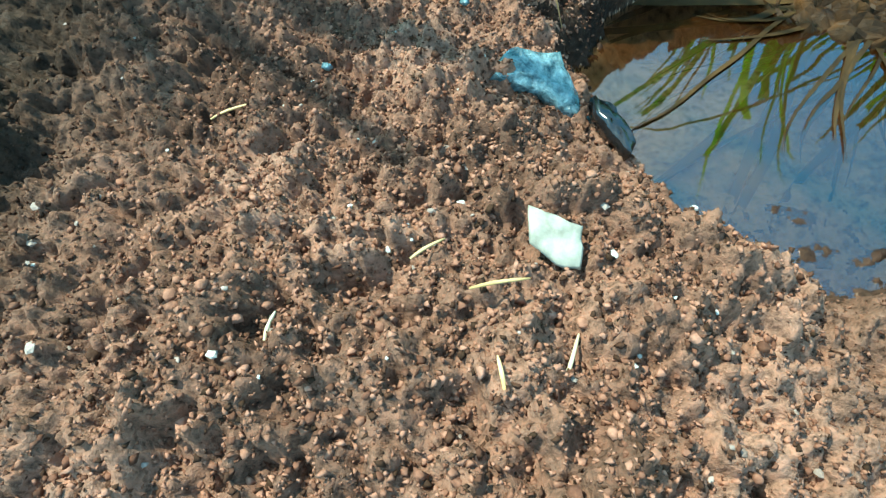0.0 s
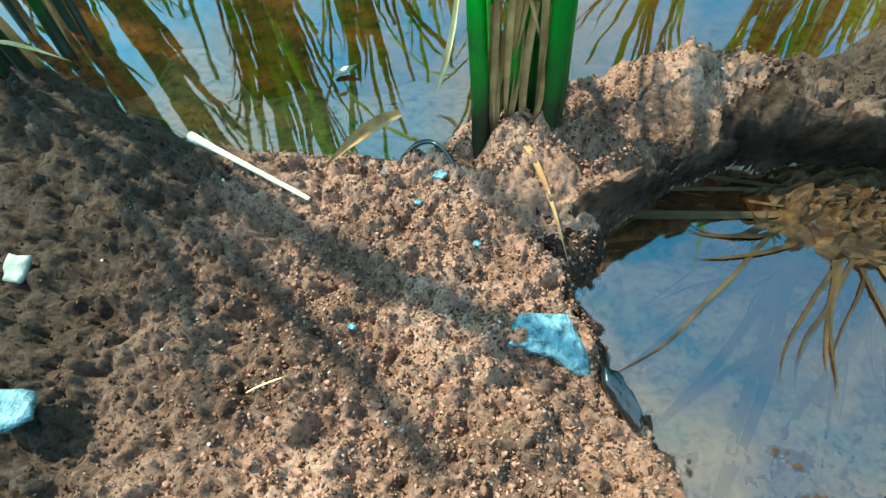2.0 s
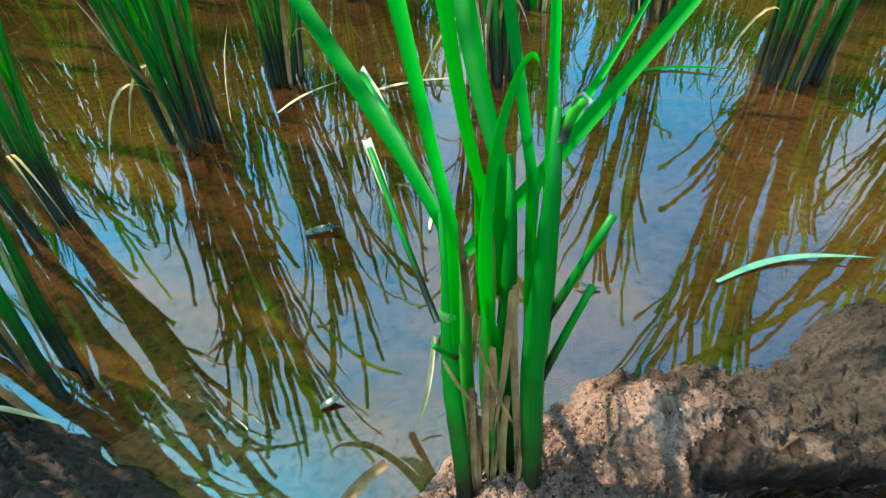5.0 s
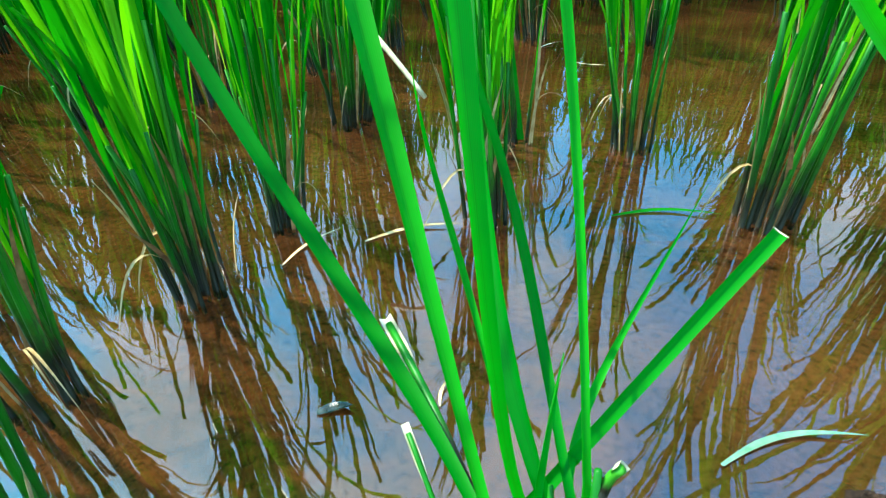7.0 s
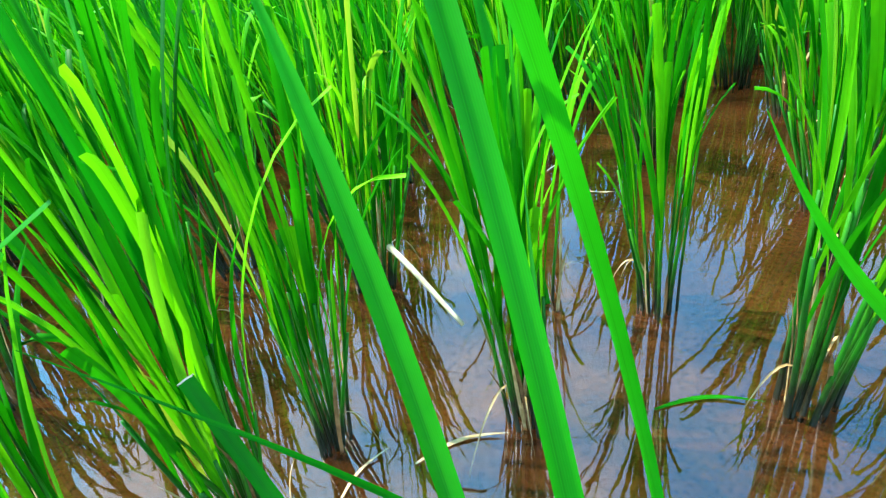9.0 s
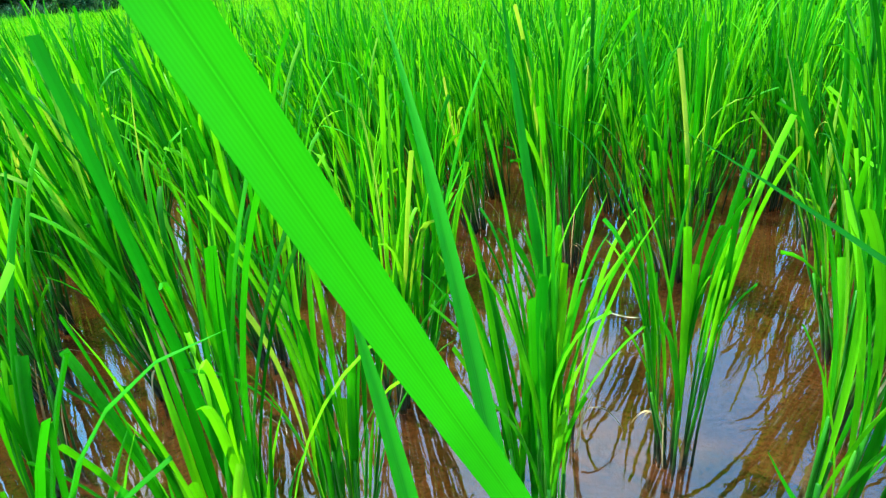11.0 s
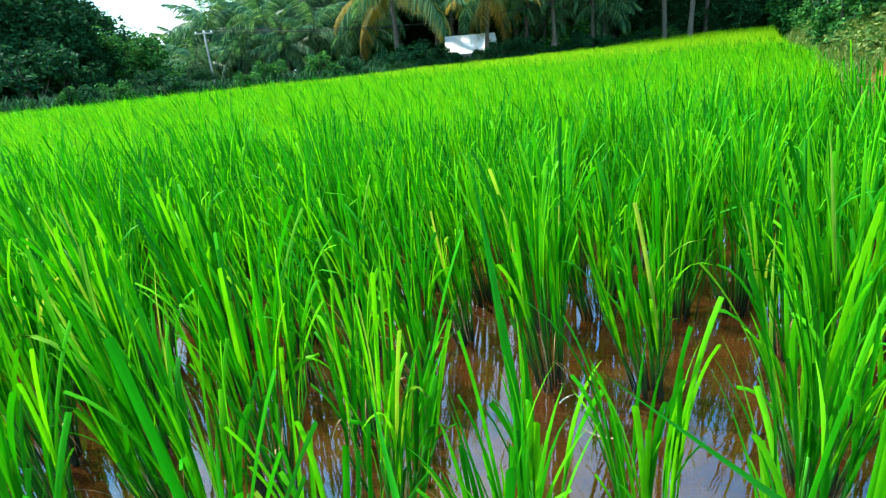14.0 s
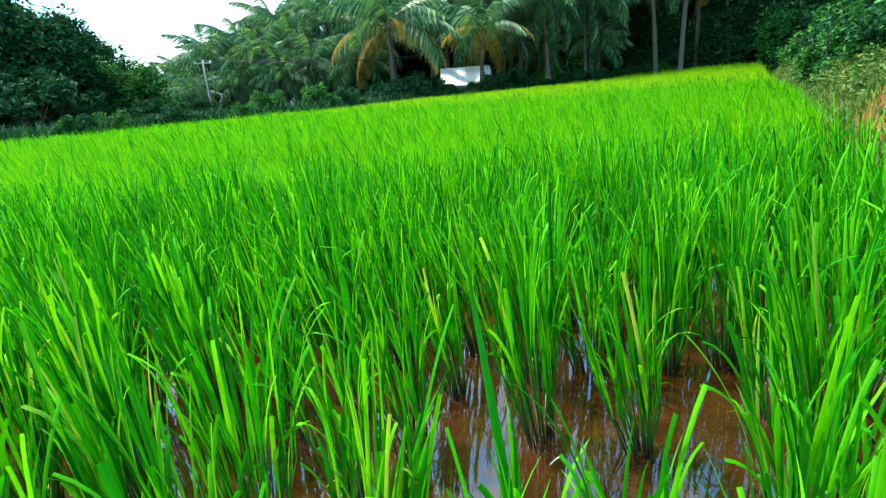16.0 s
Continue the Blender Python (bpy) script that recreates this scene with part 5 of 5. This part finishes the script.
HOUSE_FRONT = [(bush_b, 1.3, 40.6, 0.7, 10), (bush_b, 2.5, 40.8, 0.42, 80), (bush_b, 3.2, 40.7, 0.75, 200), (bush_b, 4.4, 40.6, 1.1, 140), (bush_b, 0.4, 40.6, 1.0, 300)]
BUSHES += HOUSE_FRONT
used = set()
for src, x, y, k, a in BUSHES:
    if 0.0 < x < 5.4 and y > 36 and y < 47 and (src, x, y, k, a) not in HOUSE_FRONT:
        continue
    z = float(ground_height(np.array(x), np.array(y)))
    m = pose(x, y, z - 0.08, 0, 0, a)
    if id(src) in used:
        ob = copy_thing(src, m)
    else:
        used.add(id(src))
        ob = src
        ob.matrix_basis = m
    ob.scale = (k, k, k)

# grass and weeds
def weeds(name, x, y, z, hgt, wd, material, label, r):
    """Bent pointed blades at the given places, joined."""
    n = len(x)
    az = r.random(n) * 6.28
    sx, sy = np.cos(az + 1.57) * wd, np.sin(az + 1.57) * wd
    ex, ey = np.cos(az) * hgt * 0.6, np.sin(az) * hgt * 0.6
    v = np.stack([np.stack([x - sx, y - sy, z], -1), np.stack([x + sx, y + sy, z], -1), np.stack([x + sx * 0.8 + ex * 0.4, y + sy * 0.8 + ey * 0.4, z + hgt * 0.6], -1), np.stack([x - sx * 0.8 + ex * 0.4, y - sy * 0.8 + ey * 0.4, z + hgt * 0.6], -1), np.stack([x + ex, y + ey, z + hgt * r.uniform(0.7, 1.0, n)], -1)], 1)
    s = Soup()
    i = np.arange(n)[:, None] * 5
    s.add(v.reshape(-1, 3), i + np.array([[0, 1, 2, 3]]), np.tile([(0.01, 0), (1, 0), (1, 0.02), (0.01, 0.02), (0.5, 0.04)], (n, 1)))
    s.f.append(i + np.array([[3, 2, 4]]))
    return tagged(new(name, s.mesh(name, material)), label, "grass", kind="stuff")


r = np.random.default_rng(15)
n = 60000
y = 0.5 + 39.5 * r.random(n) ** 2.0
off = r.random(n) ** 1.3 * (1.7 + y * 0.07) - 0.1
x = field_right(y) + off
bare = (np.abs(y - 6.8) < 1.5) & (off < 0.75) & (fractal(x, y, 2.2, 3, 91) > -0.15)
keep = ~(bare & (r.random(n) < 0.9))
x, y = x[keep], y[keep]
weeds("bank_grass", x, y, ground_height(x, y) + np.where((np.abs(y - 6.8) < 1.8) & (x < field_right(y) + 1.2), 0.06, 0.02), (0.05 + 0.16 * r.random(len(x)) ** 1.5) * (1 + y * 0.016), 0.004 + 0.0007 * y, BANK_GRASS, "tangled low grass and weeds on the laterite bank", r)
s = Soup()
for k in range(420):
    y = 4.0 + 22 * r.random() ** 1.6
    x = float(field_right(y)) + 0.5 + r.random() * (1.2 + 0.05 * y)
    if abs(y - 6.8) < 1.4 and x < field_right(y) + 0.7:
        continue
    leaf_cloud(s, (x, y, float(ground_height(np.array(x), np.array(y))) + 0.14 + 0.2 * r.random()), np.array([0.22, 0.22, 0.16]) * (0.7 + 0.03 * y) * r.uniform(0.6, 1.3), 70, 0.03 + 0.0012 * y, r, 0.1)
tagged(new("bank_weeds", s.mesh("bank_weeds", BANK_GRASS, False)), "leafy low weeds over the laterite bank", "weeds", kind="stuff")
n = 30000
x = r.uniform(-30, 25, n)
off = r.random(n) ** 1.4 * 5
y = field_far(x) + off
weeds("undergrowth", x, y, ground_height(x, y) - 0.05, (0.3 + 0.55 * r.random(n)) * (0.6 + 0.012 * y), 0.02 + 0.012 * r.random(n), TREE_LEAF, "dark rank undergrowth along the far edge", r)

# the bare laterite bank
lx, ly = np.linspace(0, 1.4, 40), np.linspace(5.0, 8.6, 110)
LX, LY = np.meshgrid(lx, ly, indexing="ij")
wx = field_right(LY) - 0.12 + LX
lz = ground_height(wx, LY) + 0.02 + 0.05 * fractal(wx, LY, 4, 4, 61) + 0.05 * smooth01(LX, 0.05, 0.35) * smooth01(LX, 1.4, 0.9) - 0.2 * (smooth01(LY, 5.5, 5.0) + smooth01(LY, 8.1, 8.6) + smooth01(LX, 1.0, 1.4))
lz -= 0.3 * (1 - smooth01(LX, 0, 0.12))
s = Soup()
i, j = np.meshgrid(np.arange(39), np.arange(109), indexing="ij")
p = (i * 110 + j).ravel()
s.add(np.stack([wx, LY, lz], -1).reshape(-1, 3), np.stack([p, p + 110, p + 111, p + 1], 1))
tagged(new("earth_bank", s.mesh("earth_bank", LATERITE)), "bare orange laterite bank beside the rice", "earth bank", kind="structure")

# ---------------------------------------------------------------- pole, cables, house
pole = new("utility_pole")
pole.location = (-13.47, 36, 0.0)
tagged(pole, "thin grey leaning utility pole by the palms", "utility pole")
s = Soup()
tube(s, np.array([(0, 0, -0.2), (0.0, 0, 1.2), (-0.02, 0, 2.4), (-0.03, 0, 3.6)]), [0.06, 0.055, 0.05, 0.045], 8)
part("shaft", s.mesh("shaft", CONCRETE), pole)
s = Soup()
tube(s, np.array([(-0.6, 0, 3.42), (0.0, 0, 3.41), (0.5, 0, 3.4)]), 0.035, 6)
part("crossarm", s.mesh("crossarm", CONCRETE), pole)
for k in (-0.5, 0.0, 0.42):
    s = Soup()
    tube(s, np.array([(k, 0, 3.44), (k, 0, 3.5), (k, 0, 3.56)]), [0.03, 0.045, 0.02], 6)
    part("insulator", s.mesh("insulator", WHITE), pole)
for dx, dz in ((-0.5, 0.0), (0.42, 0.06)):
    t = np.linspace(0, 1, 24)
    c = np.column_stack([-13.5 + dx + 26 * t, 36 + 6 * t, 3.55 + dz + 0.8 * t - 0.9 * np.sin(np.pi * t)])
    rod("cable", c, 0.018, WIRE, "thin sagging overhead cable", "cable", 4, "cables on the pole")
house = new("house")
house.location = (2.7, 41.6, 0.1)
tagged(house, "small white house half hidden by palms", "house")


def box(s, a, b):
    (x0, y0, z0), (x1, y1, z1) = a, b
    s.add([(x0, y0, z0), (x1, y0, z0), (x1, y1, z0), (x0, y1, z0), (x0, y0, z1), (x1, y0, z1), (x1, y1, z1), (x0, y1, z1)], [(0, 3, 2, 1), (4, 5, 6, 7), (0, 1, 5, 4), (1, 2, 6, 5), (2, 3, 7, 6), (3, 0, 4, 7)])


for a, b in (((-1.6, 0, 0), (1.6, 0.2, 1.05)), ((-1.6, 3.8, 0), (1.6, 4.0, 1.05)), ((-1.6, 0.2, 0), (-1.4, 3.8, 1.05)), ((1.4, 0.2, 0), (1.6, 3.8, 1.05))):
    s = Soup()
    box(s, a, b)
    part("wall", s.mesh("wall", WHITE, False), house)
for x0 in (-1.6, 1.4):
    s = Soup()
    s.add([(x0, 0, 1.05), (x0, 4, 1.05), (x0, 2, 2.1), (x0 + 0.2, 0, 1.05), (x0 + 0.2, 4, 1.05), (x0 + 0.2, 2, 2.1)], [(0, 1, 4, 3), (1, 2, 5, 4), (2, 0, 3, 5)])
    s.f.append(np.array([(0, 2, 1), (3, 4, 5)]))
    part("gable", s.mesh("gable", WHITE, False), house)
for ya, yb in ((-0.35, 2.0), (4.35, 2.0)):
    for k in range(6):
        x0, x1 = -1.83 + k * 0.61, -1.83 + k * 0.61 + 0.6
        s = Soup()
        s.add([(x0, ya, 0.92), (x1, ya, 0.92), (x1, yb, 2.18), (x0, yb, 2.18), (x0, ya, 0.97), (x1, ya, 0.97), (x1, yb, 2.23), (x0, yb, 2.23)], [(0, 3, 2, 1), (4, 5, 6, 7), (0, 1, 5, 4), (1, 2, 6, 5), (2, 3, 7, 6), (3, 0, 4, 7)])
        part("roof_sheet", s.mesh("roof_sheet", WHITE, False), house, "white roofing sheet")
